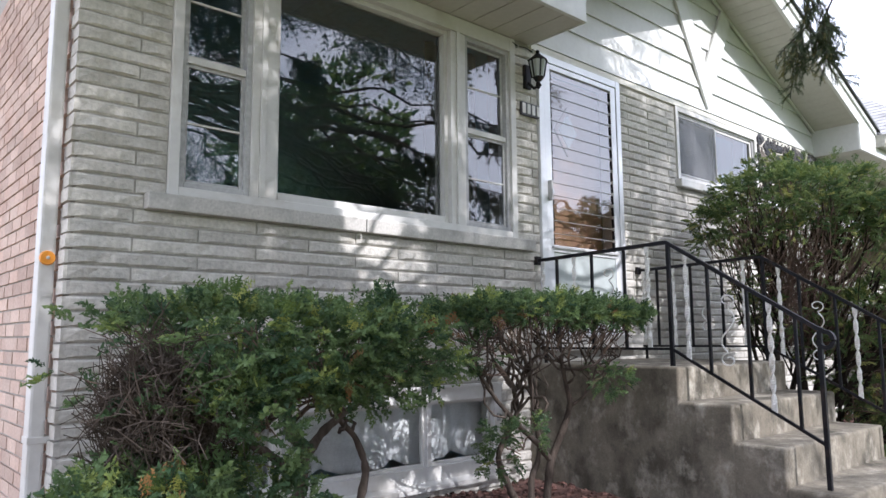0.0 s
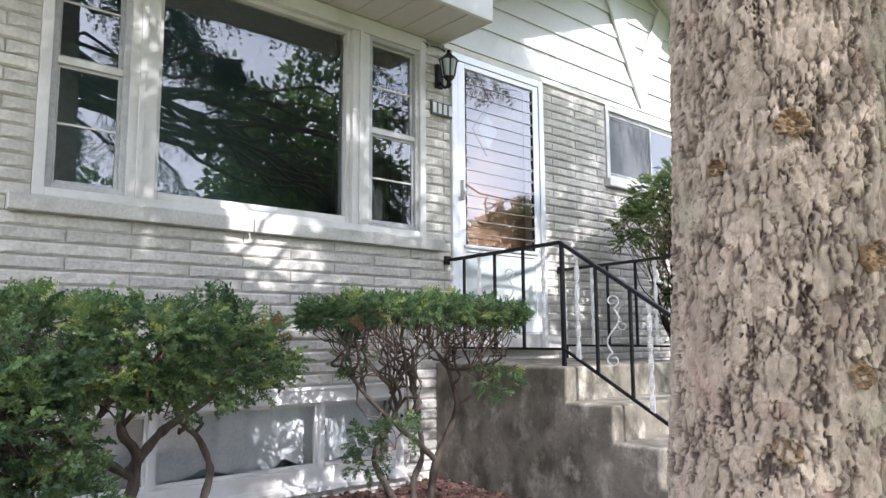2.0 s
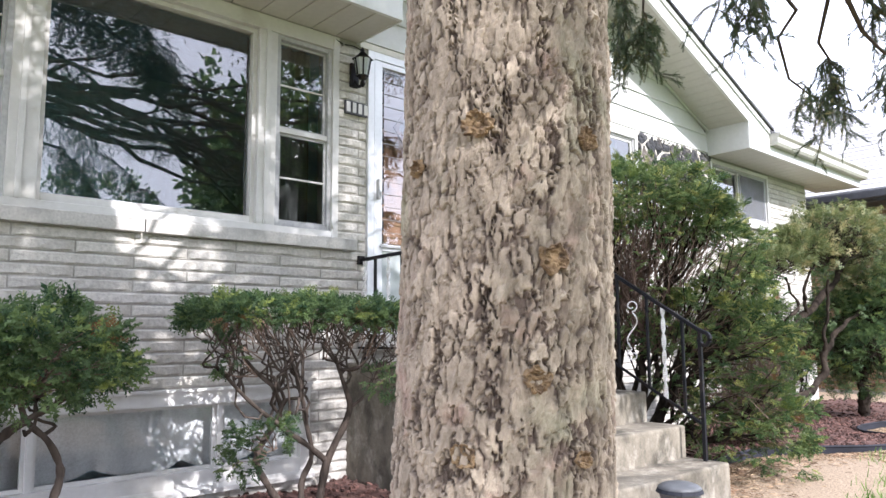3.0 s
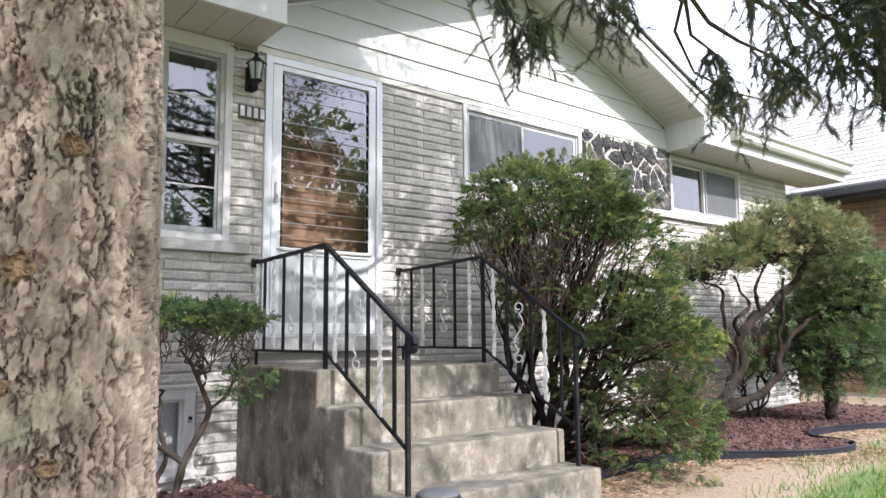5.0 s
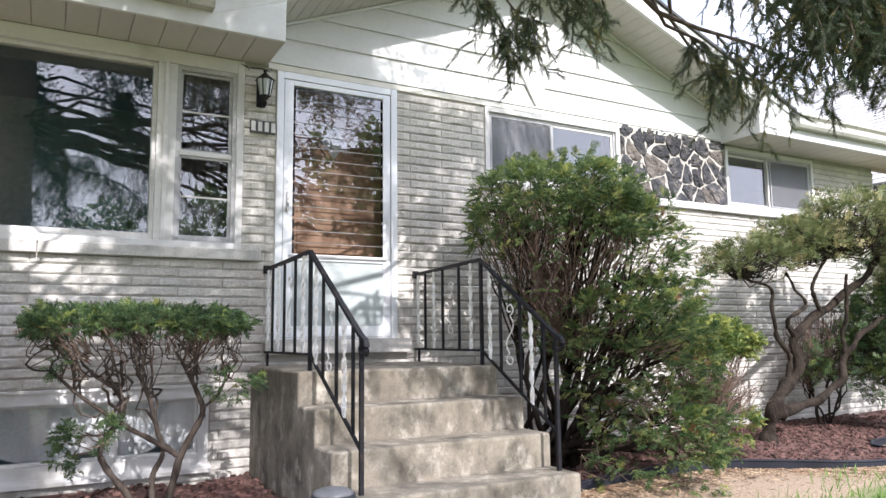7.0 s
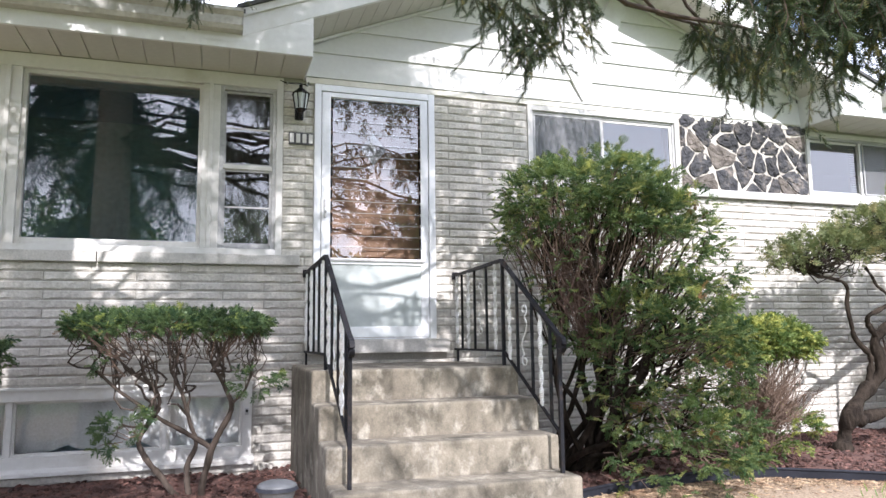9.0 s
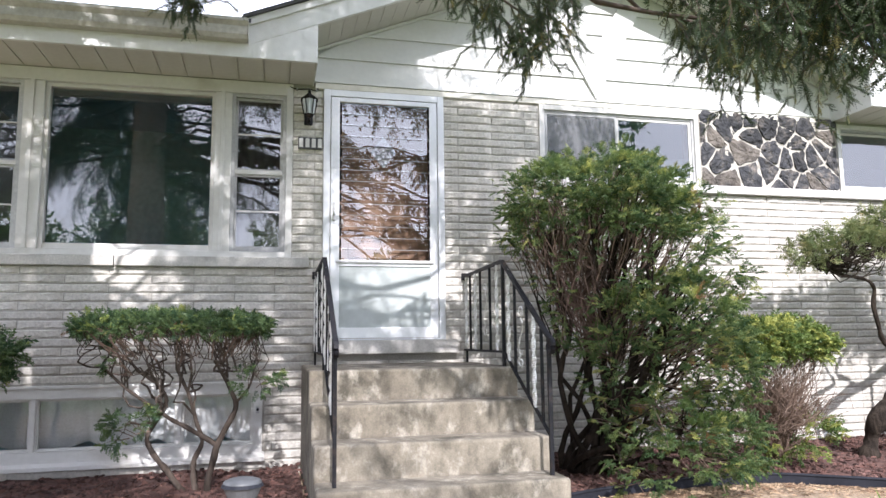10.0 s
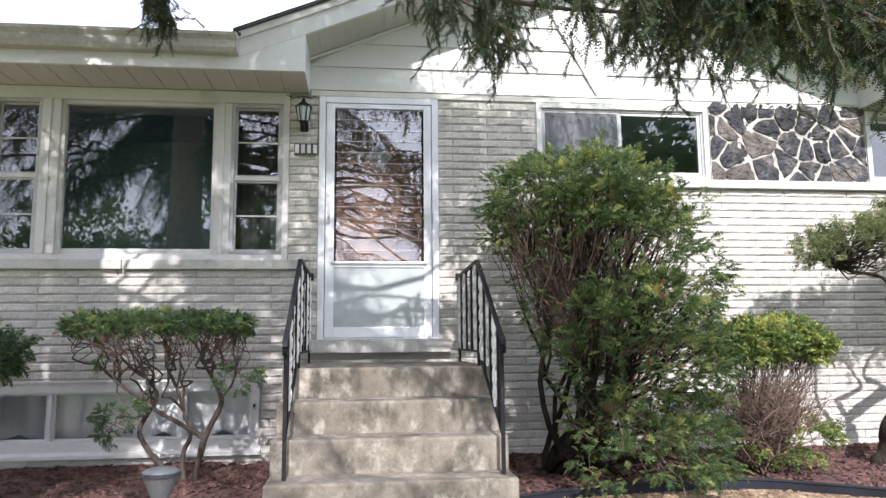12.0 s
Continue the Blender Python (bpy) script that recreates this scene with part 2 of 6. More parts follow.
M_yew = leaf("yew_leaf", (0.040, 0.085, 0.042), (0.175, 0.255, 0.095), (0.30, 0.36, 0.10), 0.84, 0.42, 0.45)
# The tall yew's sunlight is put into this brighter, warmer green.
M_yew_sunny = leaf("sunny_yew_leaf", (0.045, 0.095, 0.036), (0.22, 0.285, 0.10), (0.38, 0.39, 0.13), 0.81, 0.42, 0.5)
M_dry = leaf("dry_leaf", (0.16, 0.08, 0.035), (0.27, 0.15, 0.06), (0.34, 0.22, 0.08), 0.9)
M_yew_young = leaf("yew_young_leaf", (0.075, 0.13, 0.035), (0.19, 0.24, 0.06), (0.36, 0.38, 0.10), 0.74)
M_juniper = leaf("juniper_leaf", (0.085, 0.115, 0.045), (0.21, 0.23, 0.09), (0.34, 0.30, 0.14), 0.80)
M_spruce = leaf("spruce_needle", (0.016, 0.031, 0.014), (0.060, 0.086, 0.030), (0.18, 0.16, 0.05), 0.80, 0.6, 0.3)
M_spruce_twig = surface("spruce_twig", (0.045, 0.032, 0.024), (0.085, 0.06, 0.042), 0.9, 8, 60, 0.2, 0.001)
M_yew_bark = surface("clipped_yew_bark", (0.050, 0.039, 0.031), (0.12, 0.095, 0.077), 0.95, 16, 60, 1.0, 0.008, stretch=(1, 1, 0.35), spec=0.2)
M_litter = surface("dry_litter", (0.20, 0.12, 0.07), (0.40, 0.30, 0.19), 0.9, 8, 60, 0, 0, vary="island", amount=0.6)
M_grass = leaf("grass", (0.085, 0.17, 0.03), (0.18, 0.30, 0.06), (0.30, 0.34, 0.10), 0.95)


# ---- mesh helpers ----
def thing(name, at, label, category, group="", kind=""):
    ob = new(name)
    ob.empty_display_size = 0.1
    ob.matrix_basis = Matrix.Translation(at)
    return tagged(ob, label, category, group, kind)


def stands(ob):
    """Where an object stands in the world."""
    m = ob.matrix_basis.copy()
    return stands(ob.parent) @ ob.matrix_parent_inverse @ m if ob.parent else m


def under(ob, parent):
    if parent is not None:
        ob.parent = parent
        ob.matrix_parent_inverse = stands(parent).inverted()
    return ob


def part(name, bm, material, parent=None, label="", smooth=False, kind=""):
    """A bmesh or a mesh as one object, in world coordinates, under a thing or a part."""
    if isinstance(bm, bmesh.types.BMesh):
        me = bpy.data.meshes.new(name)
        bm.to_mesh(me)
        bm.free()
    else:
        me = bm
    if not me.materials:
        me.materials.append(material)
    if smooth:
        me.polygons.foreach_set("use_smooth", [True] * len(me.polygons))
    return tagged(under(new(name, me), parent), label, kind=kind)


def box(bm, x0, x1, y0, y1, z0, z1, bevel=0.0, m=None):
    r = bmesh.ops.create_cube(bm, size=1.0, matrix=Matrix.Translation(((x0 + x1) / 2, (y0 + y1) / 2, (z0 + z1) / 2)) @ Matrix.Diagonal((x1 - x0, y1 - y0, z1 - z0, 1)))
    if bevel:
        edges = {e for v in r["verts"] for e in v.link_edges}
        out = bmesh.ops.bevel(bm, geom=list(edges), offset=bevel, segments=2, profile=0.6, affect="EDGES")
        verts = {v for f in out["faces"] for v in f.verts} | {v for v in r["verts"] if v.is_valid}
    else:
        verts = r["verts"]
    if m is not None:
        bmesh.ops.transform(bm, matrix=m, verts=list(verts))
    return bm


def boxed(x0, x1, y0, y1, z0, z1, bevel=0.004):
    return box(bmesh.new(), x0, x1, y0, y1, z0, z1, bevel)


def prism(outline, axis, a, b, bevel=0.0):
    """An outline in two axes, drawn along the third from a to b."""
    bm = bmesh.new()

    def place(u, v, w):
        return (w, u, v) if axis == "x" else (u, w, v) if axis == "y" else (u, v, w)

    lo = [bm.verts.new(place(u, v, a)) for u, v in outline]
    hi = [bm.verts.new(place(u, v, b)) for u, v in outline]
    n = len(outline)
    bm.faces.new(lo), bm.faces.new(hi[::-1])
    for i in range(n):
        bm.faces.new((lo[i], hi[i], hi[(i + 1) % n], lo[(i + 1) % n]))
    bmesh.ops.recalc_face_normals(bm, faces=bm.faces[:])
    if bevel:
        bmesh.ops.bevel(bm, geom=bm.edges[:], offset=bevel, segments=2, profile=0.6, affect="EDGES")
    return bm


class Heap:
    """Gathers many small pieces of geometry into one mesh."""

    def __init__(self):
        self.v, self.f, self.n = [], [], 0

    def add(self, verts, faces):
        self.v.append(np.asarray(verts, np.float32).reshape(-1, 3))
        self.f.append(np.asarray(faces, np.int64) + self.n)
        self.n += len(self.v[-1])

    def mesh(self, name, smooth=False):
        me = bpy.data.meshes.new(name)
        if not self.v:
            return me
        v = np.concatenate(self.v)
        me.vertices.add(len(v))
        me.vertices.foreach_set("co", v.ravel())
        sizes = np.concatenate([np.full(len(f), f.shape[1]) for f in self.f])
        loops = np.concatenate([f.ravel() for f in self.f])
        me.loops.add(len(loops))
        me.loops.foreach_set("vertex_index", loops.astype(np.int32))
        me.polygons.add(len(sizes))
        me.polygons.foreach_set("loop_start", np.concatenate([[0], np.cumsum(sizes)[:-1]]).astype(np.int32))
        me.polygons.foreach_set("loop_total", sizes.astype(np.int32))
        me.polygons.foreach_set("use_smooth", np.full(len(sizes), smooth))
        me.update(calc_edges=True)
        return me

    def tube(self, points, radii, sides=6, twist=0.0, flat=1.0):
        p = np.asarray(points, float)
        r = np.broadcast_to(np.asarray(radii, float), (len(p),))
        d = np.gradient(p, axis=0)
        d /= np.linalg.norm(d, axis=1, keepdims=True) + 1e-9
        ref = np.array([0.0, 0.0, 1.0]) if abs(d[0][2]) < 0.9 else np.array([1.0, 0.0, 0.0])
        u = np.cross(d, ref)
        u /= np.linalg.norm(u, axis=1, keepdims=True) + 1e-9
        w = np.cross(d, u)
        a = np.linspace(0, 2 * np.pi, sides, endpoint=False)[None] + twist * np.arange(len(p))[:, None] + (np.pi / 4 if sides == 4 else 0)
        ring = p[:, None] + r[:, None, None] * (np.cos(a)[..., None] * u[:, None] * flat + np.sin(a)[..., None] * w[:, None])
        n, s = len(p), np.arange(sides)
        i = np.arange(n - 1)[:, None] * sides
        f = np.stack([i + s, i + (s + 1) % sides, i + sides + (s + 1) % sides, i + sides + s], -1).reshape(-1, 4)
        self.add(ring.reshape(-1, 3), f)
        k = self.n - n * sides
        if sides == 4:
            self.f.append(np.array([[k + 3, k + 2, k + 1, k], [self.n - 4, self.n - 3, self.n - 2, self.n - 1]]))

    def scatter(self, template, pos, way, size, rng, roll=1.0):
        """The template, whose axis is x, at each place, turned along way; roll: how freely it turns about itself."""
        tv, tf = template
        pos, way = np.asarray(pos, float), np.asarray(way, float)
        x = way / (np.linalg.norm(way, axis=1, keepdims=True) + 1e-9)
        up = np.array([0, 0, 1.0]) + roll * rng.normal(size=pos.shape)
        y = np.cross(up, x)
        y /= np.linalg.norm(y, axis=1, keepdims=True) + 1e-9
        z = np.cross(x, y)
        s = np.broadcast_to(np.asarray(size, float), (len(pos),))[:, None, None]
        v = pos[:, None] + s * (tv[None, :, :1] * x[:, None] + tv[None, :, 1:2] * y[:, None] + tv[None, :, 2:] * z[:, None])
        f = (np.arange(len(pos)) * len(tv))[:, None, None] + tf[None]
        self.add(v.reshape(-1, 3), f.reshape(-1, tf.shape[1]))


def sprig(pairs, length, width, droop=0.0, lift=0.0, sweep=0.5):
    """A twig of one unit with needles in pairs along it, all joined at the stem so that it is one island."""
    v, f = [(0, 0, 0), (0, 0.014, 0)], []
    last = 0
    for k in range(pairs):
        s = (k + 0.6) / pairs
        z = -droop * s * s
        n = len(v)
        long = length * (1.0 - 0.45 * s)
        v += [(s - width, 0, z), (s + width, 0, z), (s, 0.012, z), (s + long * sweep, -long, z + lift * long), (s + long * sweep, long, z + lift * long)]
        f += [(last, n, n + 2), (n, n + 1, n + 3), (n + 1, n, n + 4)]
        last = n + 1
    v.append((1 + length * 0.6, 0, -droop))
    f.append((last, last + 1, len(v) - 1))
    return np.array(v, float), np.array(f)


def spray(needle, width, sides=3, droop=0.12):
    """A flat fan of twigs with needles: a main twig with side twigs on both sides, one island."""
    v, f = sprig(5, needle, width, droop, 0.2)
    vs, fs = [v], [f]
    n = len(v)
    for k in range(sides):
        s = 0.15 + 0.55 * k / max(1, sides - 1)
        for hand in (-1, 1):
            ang, ln = radians(48 + 9 * k * hand), 0.62 - 0.22 * s
            tv, tf = sprig(2, needle / ln * 0.9, width / ln, 0.1, 0.25)
            ca, sa = math.cos(ang) * ln, math.sin(ang) * ln * hand
            q = np.stack([s + tv[:, 0] * ca - tv[:, 1] * sa, tv[:, 0] * sa + tv[:, 1] * ca, -droop * s * s + tv[:, 2] * ln + 0.05 * (k % 2) * tv[:, 0]], -1)
            tf = tf + n
            tf = np.where(tf == n, 2 + 5 * min(4, int(s * 5)), tf)
            vs.append(q), fs.append(tf)
            n += len(q)
    return np.concatenate(vs), np.concatenate(fs)


def limb_path(a, b, rng, wob=0.08, steps=7, sag=0.0, kink=0.012):
    a, b = np.asarray(a, float), np.asarray(b, float)
    t = np.linspace(0, 1, steps)[:, None]
    long = np.linalg.norm(b - a)
    off = np.zeros((steps, 3))
    for k in (1, 2, 3):
        off += np.sin(np.pi * k * t) * rng.normal(size=3) * wob * long / k
    off[1:-1] += rng.normal(size=(steps - 2, 3)) * kink * long
    p = a + (b - a) * t + off
    p[:, 2] -= sag * long * (4 * t[:, 0] * (1 - t[:, 0]))
    return p


def woody(heaps, ends_heap, base, targets, rng, r0=0.03, stems=3, forks=4, wob=0.1, rise=0.55, sides=6, tip=0.002):
    """Stems from a base that fork twice and end at the targets."""
    targets = np.asarray(targets, float)
    order = rng.permutation(len(targets))
    seeds = targets[order[:stems]]
    group = np.argmin(((targets[:, None] - seeds[None]) ** 2).sum(-1), 1)
    for g in range(stems):
        mine = targets[group == g]
        if not len(mine):
            continue
        heap, forks_made = Heap(), []
        heaps.append((heap, forks_made))
        start = np.asarray(base[g % len(base)], float)
        mid = start + (mine.mean(0) - start) * rise
        path = limb_path(start, mid, rng, wob, 9)
        rs = r0 * (0.7 + 0.5 * rng.random())
        heap.tube(path, np.linspace(rs * 1.15, rs * 0.65, 9), sides)
        seeds2 = mine[rng.permutation(len(mine))[:forks]]
        grp2 = np.argmin(((mine[:, None] - seeds2[None]) ** 2).sum(-1), 1)
        for h in range(len(seeds2)):
            ends = mine[grp2 == h]
            if not len(ends):
                continue
            from_ = path[rng.integers(5, 9)]
            mid2 = from_ + (ends.mean(0) - from_) * (0.5 + 0.2 * rng.random())
            path2 = limb_path(from_, mid2, rng, wob * 1.2, 7)
            fork = Heap()
            forks_made.append(fork)
            fork.tube(path2, np.linspace(rs * 0.6, rs * 0.32, 7), sides)
            for e in ends:
                from3 = path2[rng.integers(3, 7)]
                ends_heap.tube(limb_path(from3, e, rng, wob, 6), np.linspace(rs * 0.3, tip, 6), 5)


def trained(heaps, ends_heap, lines, targets, rng, forks=5, wob=0.1):
    """Contorted stems along given lines, whose upper ends fork towards the targets."""
    lines = [(smooth_line(line, 26), r0, r1) for line, r0, r1 in lines]
    targets = np.asarray(targets, float)
    reach = np.array([np.linalg.norm(targets - p[-1], axis=1) for p, _, _ in lines])
    group = np.argmin(reach, 0)
    for g, (path, r0, r1) in enumerate(lines):
        heap, made = Heap(), []
        heaps.append((heap, made))
        knobs = np.array([[noise.noise(Vector(q) * 9), noise.noise(Vector(q) * 9 + Vector((5, 0, 0))), 0.4 * noise.noise(Vector(q) * 9 + Vector((0, 7, 0)))] for q in path]) * 0.012
        path = path + knobs
        heap.tube(path, np.linspace(r0, r1, 26) * (1 + rng.normal(0, 0.10, 26)), 8)
        mine = targets[group == g]
        if not len(mine):
            continue
        seeds = mine[rng.permutation(len(mine))[:forks]]
        split = np.argmin(((mine[:, None] - seeds[None]) ** 2).sum(-1), 1)
        for h in range(len(seeds)):
            ends = mine[split == h]
            if not len(ends):
                continue
            from_ = path[rng.integers(15, 26)]
            mid = from_ + (ends.mean(0) - from_) * (0.45 + 0.25 * rng.random())
            fork_path = limb_path(from_, mid, rng, wob * 1.3, 9, kink=0.03)
            fork = Heap()
            made.append(fork)
            fork.tube(fork_path, np.linspace(r1 * 0.85, r1 * 0.5, 9), 6)
            for e in ends:
                ends_heap.tube(limb_path(fork_path[rng.integers(3, 9)], e, rng, wob, 6, kink=0.025), np.linspace(r1 * 0.42, 0.0022, 6), 5)


def smooth_line(points, n=90):
    p = np.asarray(points, float)
    t = np.linspace(0, len(p) - 1, n)
    out = []
    for s in t:
        i = int(min(s, len(p) - 2))
        f = s - i
        a, b, c, d = p[max(i - 1, 0)], p[i], p[i + 1], p[min(i + 2, len(p) - 1)]
        out.append(0.5 * (2 * b + (c - a) * f + (2 * a - 5 * b + 4 * c - d) * f**2 + (3 * b - a - 3 * c + d) * f**3))
    return np.array(out)


# ---- ground ----
FACE = 3.17  # the plane of the brick facade
rng = np.random.default_rng(7)


def ground_sheet():
    near = np.linspace(-3, 15, 73)
    xs = np.concatenate([[-900, -300, -100, -40, -15], near, [25, 50, 120, 300, 900]])
    ys = np.concatenate([[-900, -300, -100, -40, -15], np.linspace(-6, 9, 61), [20, 50, 120, 300, 900]])
    gx, gy = np.meshgrid(xs, ys, indexing="ij")
    gz = np.full(gx.shape, -0.06)
    for i, x in enumerate(xs):
        for j, y in enumerate(ys):
            if abs(x) < 30 and abs(y) < 30:
                gz[i, j] += 0.03 * noise.noise((x * 0.7, y * 0.7, 0.0))
    h = Heap()
    n, k = len(xs), len(ys)
    i, j = np.meshgrid(np.arange(n - 1), np.arange(k - 1), indexing="ij")
    a = (i * k + j).ravel()
    h.add(np.stack([gx, gy, gz], -1), np.stack([a, a + k, a + k + 1, a + 1], -1))
    return h.mesh("ground", True)


def ground_material():
    m, t, b = nodes_of("lawn_and_litter")
    big, small, mid = noise_node(t, 0.8, 5), noise_node(t, 70, 4), noise_node(t, 9, 5)
    green = mix(t, mid.outputs[0], (0.07, 0.12, 0.025), (0.16, 0.20, 0.06))
    litter = mix(t, ramp(t, small.outputs[0], 0.35, 0.65).outputs[0], (0.20, 0.14, 0.09), (0.42, 0.33, 0.23))
    coord = t.nodes.new("ShaderNodeTexCoord")
    split = t.nodes.new("ShaderNodeSeparateXYZ")
    t.links.new(coord.outputs["Object"], split.inputs[0])
    # The dry strip of litter along the bed: away from it the lawn begins.
    s = t.nodes.new("ShaderNodeMath")
    s.operation = "MULTIPLY_ADD"
    s.inputs[1].default_value = 0.5
    t.links.new(big.outputs[0], s.inputs[0])
    t.links.new(split.outputs[1], s.inputs[2])
    # and litter added under the old tree, out of view, against green bounce
    far = t.nodes.new("ShaderNodeVectorMath")
    far.operation = "DISTANCE"
    far.inputs[1].default_value = (1.6, 0.6, 0)
    t.links.new(coord.outputs["Object"], far.inputs[0])
    reach = t.nodes.new("ShaderNodeMath")
    reach.operation = "MULTIPLY_ADD"
    reach.inputs[1].default_value = 1.6
    t.links.new(big.outputs[0], reach.inputs[0])
    t.links.new(far.outputs["Value"], reach.inputs[2])
    col = mix(t, ramp(t, s.outputs[0], 0.82, 1.06).outputs[0], green, litter)
    spread = t.nodes.new("ShaderNodeMath")
    spread.operation = "MULTIPLY"
    spread.inputs[1].default_value = 0.1
    t.links.new(reach.outputs[0], spread.inputs[0])
    col = mix(t, ramp(t, spread.outputs[0], 0.40, 0.47).outputs[0], litter, col)
    t.links.new(col, b.inputs["Base Color"])
    b.inputs["Roughness"].default_value = 0.95
    bump_of(t, b, small.outputs[0], 0.8, 0.01)
    return m


part("ground", ground_sheet(), ground_material(), None, "green lawn with dry needle litter beside the beds", kind="structure")

EDGE_RIGHT = [(5.22, 1.50), (5.60, 1.66), (6.15, 1.77), (6.70, 1.82), (7.05, 1.76), (7.35, 1.55), (7.65, 1.33), (8.02, 1.13), (8.4, 1.09), (8.65, 1.24), (8.73, 1.46), (8.8, 1.64), (9.15, 1.76), (9.85, 1.64), (10.85, 1.34), (12.25, 1.14)]


def mulch_bed(front, name, label, chips):
    """A bed of bark chips between the wall and a front line."""
    h = Heap()
    n, rows = len(front), 16
    pts = []
    for x, y in front:
        for k in range(rows):
            yy = y + (FACE - y) * k / (rows - 1)
            pts.append((x, yy, -0.015 + 0.03 * noise.noise((x * 2.2, yy * 2.2, 3.0)) + 0.012 * noise.noise((x * 9, yy * 9, 1.0)) - (0.03 if k == 0 else 0)))
    i, j = np.meshgrid(np.arange(n - 1), np.arange(rows - 1), indexing="ij")
    a = (i * rows + j).ravel()
    h.add(pts, np.stack([a, a + rows, a + rows + 1, a + 1], -1))
    bed = part(name, h.mesh(name, True), M_mulch, None, label, kind="structure")
    c = Heap()
    v = np.array([(-0.5, -0.22, 0), (0.5, -0.3, 0), (0.6, 0.25, 0.05), (-0.4, 0.3, 0), (-0.3, -0.1, 0.3), (0.4, -0.1, 0.34), (0.3, 0.15, 0.3), (-0.25, 0.2, 0.26)])
    f = np.array([(0, 3, 2, 1), (4, 5, 6, 7), (0, 1, 5, 4), (1, 2, 6, 5), (2, 3, 7, 6), (3, 0, 4, 7)])
    which = rng.integers(0, n, chips)
    back = rng.random(chips)
    fx = np.array([front[w][0] for w in which]) + rng.normal(0, 0.04, chips)
    fy = np.array([front[w][1] for w in which])
    yy = fy + 0.04 + (FACE - 0.05 - fy) * back
    zz = np.array([-0.012 + 0.03 * noise.noise((x * 2.2, y * 2.2, 3.0)) for x, y in zip(fx, yy)])
    ang = rng.random(chips) * 2 * np.pi
    c.scatter((v, f), np.stack([fx, yy, zz], -1), np.stack([np.cos(ang), np.sin(ang), rng.normal(0, 0.25, chips)], -1), rng.uniform(0.018, 0.05, chips), rng, 0.35)
    part("bark_chips", c.mesh("bark_chips"), M_mulch, bed, "loose red-brown bark chips", kind="stuff")
    return bed


EDGE_R = smooth_line(EDGE_RIGHT)
mulch_bed([tuple(p) for p in EDGE_R], "mulch_bed_right", "bed of red-brown bark mulch along the house wall", 5200)
mulch_bed([(x, 0.75 + 0.12 * math.sin(x * 2)) for x in np.linspace(0.2, 3.8, 50)], "mulch_bed_left", "bed of red-brown bark mulch under the front window", 4200)


def edging_strip(line, label):
    h = Heap()
    top = [(x, y, -0.002 + 0.012 * noise.noise((x * 1.3, y * 1.3, 8))) for x, y in line]
    h.tube(top, 0.011, 8)
    ob = thing("garden_edging", (line[0][0], line[0][1], 0), label, "edging")
    part("top_bead", h.mesh("top_bead", True), M_plastic, ob)
    w = Heap()
    v = [(x, y - 0.006, z) for (x, y, z) in top] + [(x, y - 0.006, -0.12) for (x, y, z) in top] + [(x, y + 0.006, z) for (x, y, z) in top] + [(x, y + 0.006, -0.12) for (x, y, z) in top]
    n = len(line)
    i = np.arange(n - 1)
    w.add(v, np.concatenate([np.stack([i, i + 1, i + 1 + n, i + n], -1), np.stack([i + 2 * n, i + 3 * n, i + 1 + 3 * n, i + 1 + 2 * n], -1)]))
    part("strip", w.mesh("strip", True), M_plastic, ob)
    return ob


edging_strip([tuple(p) for p in EDGE_R], "black plastic garden edging curving round the mulch bed")

walkway = part("walkway", boxed(3.8, 5.15, -8.0, 1.2, -0.2, -0.025, 0.012), M_concrete, None, "grey concrete walkway leading to the front steps", kind="structure")

# ---- the house: walls ----
W1 = (1.31, 3.73, 1.61, 3.05)
DOOR = (3.98, 5.0, 0.95, 3.03)
W2 = (5.88, 7.48, 2.345, 3.03)
STONE = (7.49, 9.02, 2.345, 3.085)
W3 = (9.03, 10.58, 2.345, 3.03)
BASE = (1.36, 3.53, 0.075, 0.625)
LEFT, RIGHT, BACK = 0.90, 11.85, 10.5
OPENINGS = [W1, DOOR, W2, W3, BASE]


def wall_with_openings(x0, x1, z0, z1, y0, y1, holes):
    """A thick wall as blocks round its openings."""
    bm = bmesh.new()
    cuts = sorted({x0, x1, *[h[0] for h in holes], *[h[1] for h in holes]})
    for a, b in zip(cuts, cuts[1:]):
        mine = sorted((h[2], h[3]) for h in holes if h[0] < (a + b) / 2 < h[1])
        z = z0
        for lo, hi in mine:
            if lo > z:
                box(bm, a, b, y0, y1, z, lo)
            z = hi
        if z < z1:
            box(bm, a, b, y0, y1, z, z1)
    bmesh.ops.remove_doubles(bm, verts=bm.verts[:], dist=1e-5)
    return bm


wall_front = part("wall_front", wall_with_openings(LEFT + 0.02, RIGHT - 0.02, -0.3, 3.3, FACE + 0.009, FACE + 0.26, OPENINGS), M_mortar, None, "long facade of rough buff brick with recessed joints", kind="structure")
wall_left = part("wall_left", boxed(LEFT + 0.012, LEFT + 0.2, FACE + 0.27, BACK, -0.3, 3.3, 0), M_mortar, None, "side wall of tan and red brick", kind="structure")
part("wall_right", boxed(RIGHT - 0.2, RIGHT, FACE + 0.27, BACK, -0.3, 3.3, 0), M_brick_rest, None, "plain end wall of buff brick", kind="structure")
part("wall_back", boxed(LEFT, RIGHT, BACK, BACK + 0.2, -0.3, 3.3, 0), M_brick_rest, None, "plain back wall of buff brick", kind="structure")
part("floor", boxed(LEFT + 0.21, RIGHT - 0.21, FACE + 0.27, BACK - 0.01, 0.70, 0.9, 0), M_dark, None, "dark floor inside the house", kind="structure")
part("ceiling", boxed(LEFT + 0.21, RIGHT - 0.21, FACE + 0.27, BACK - 0.01, 3.1, 3.2, 0), M_dark, None, "dim ceiling inside the house", kind="structure")
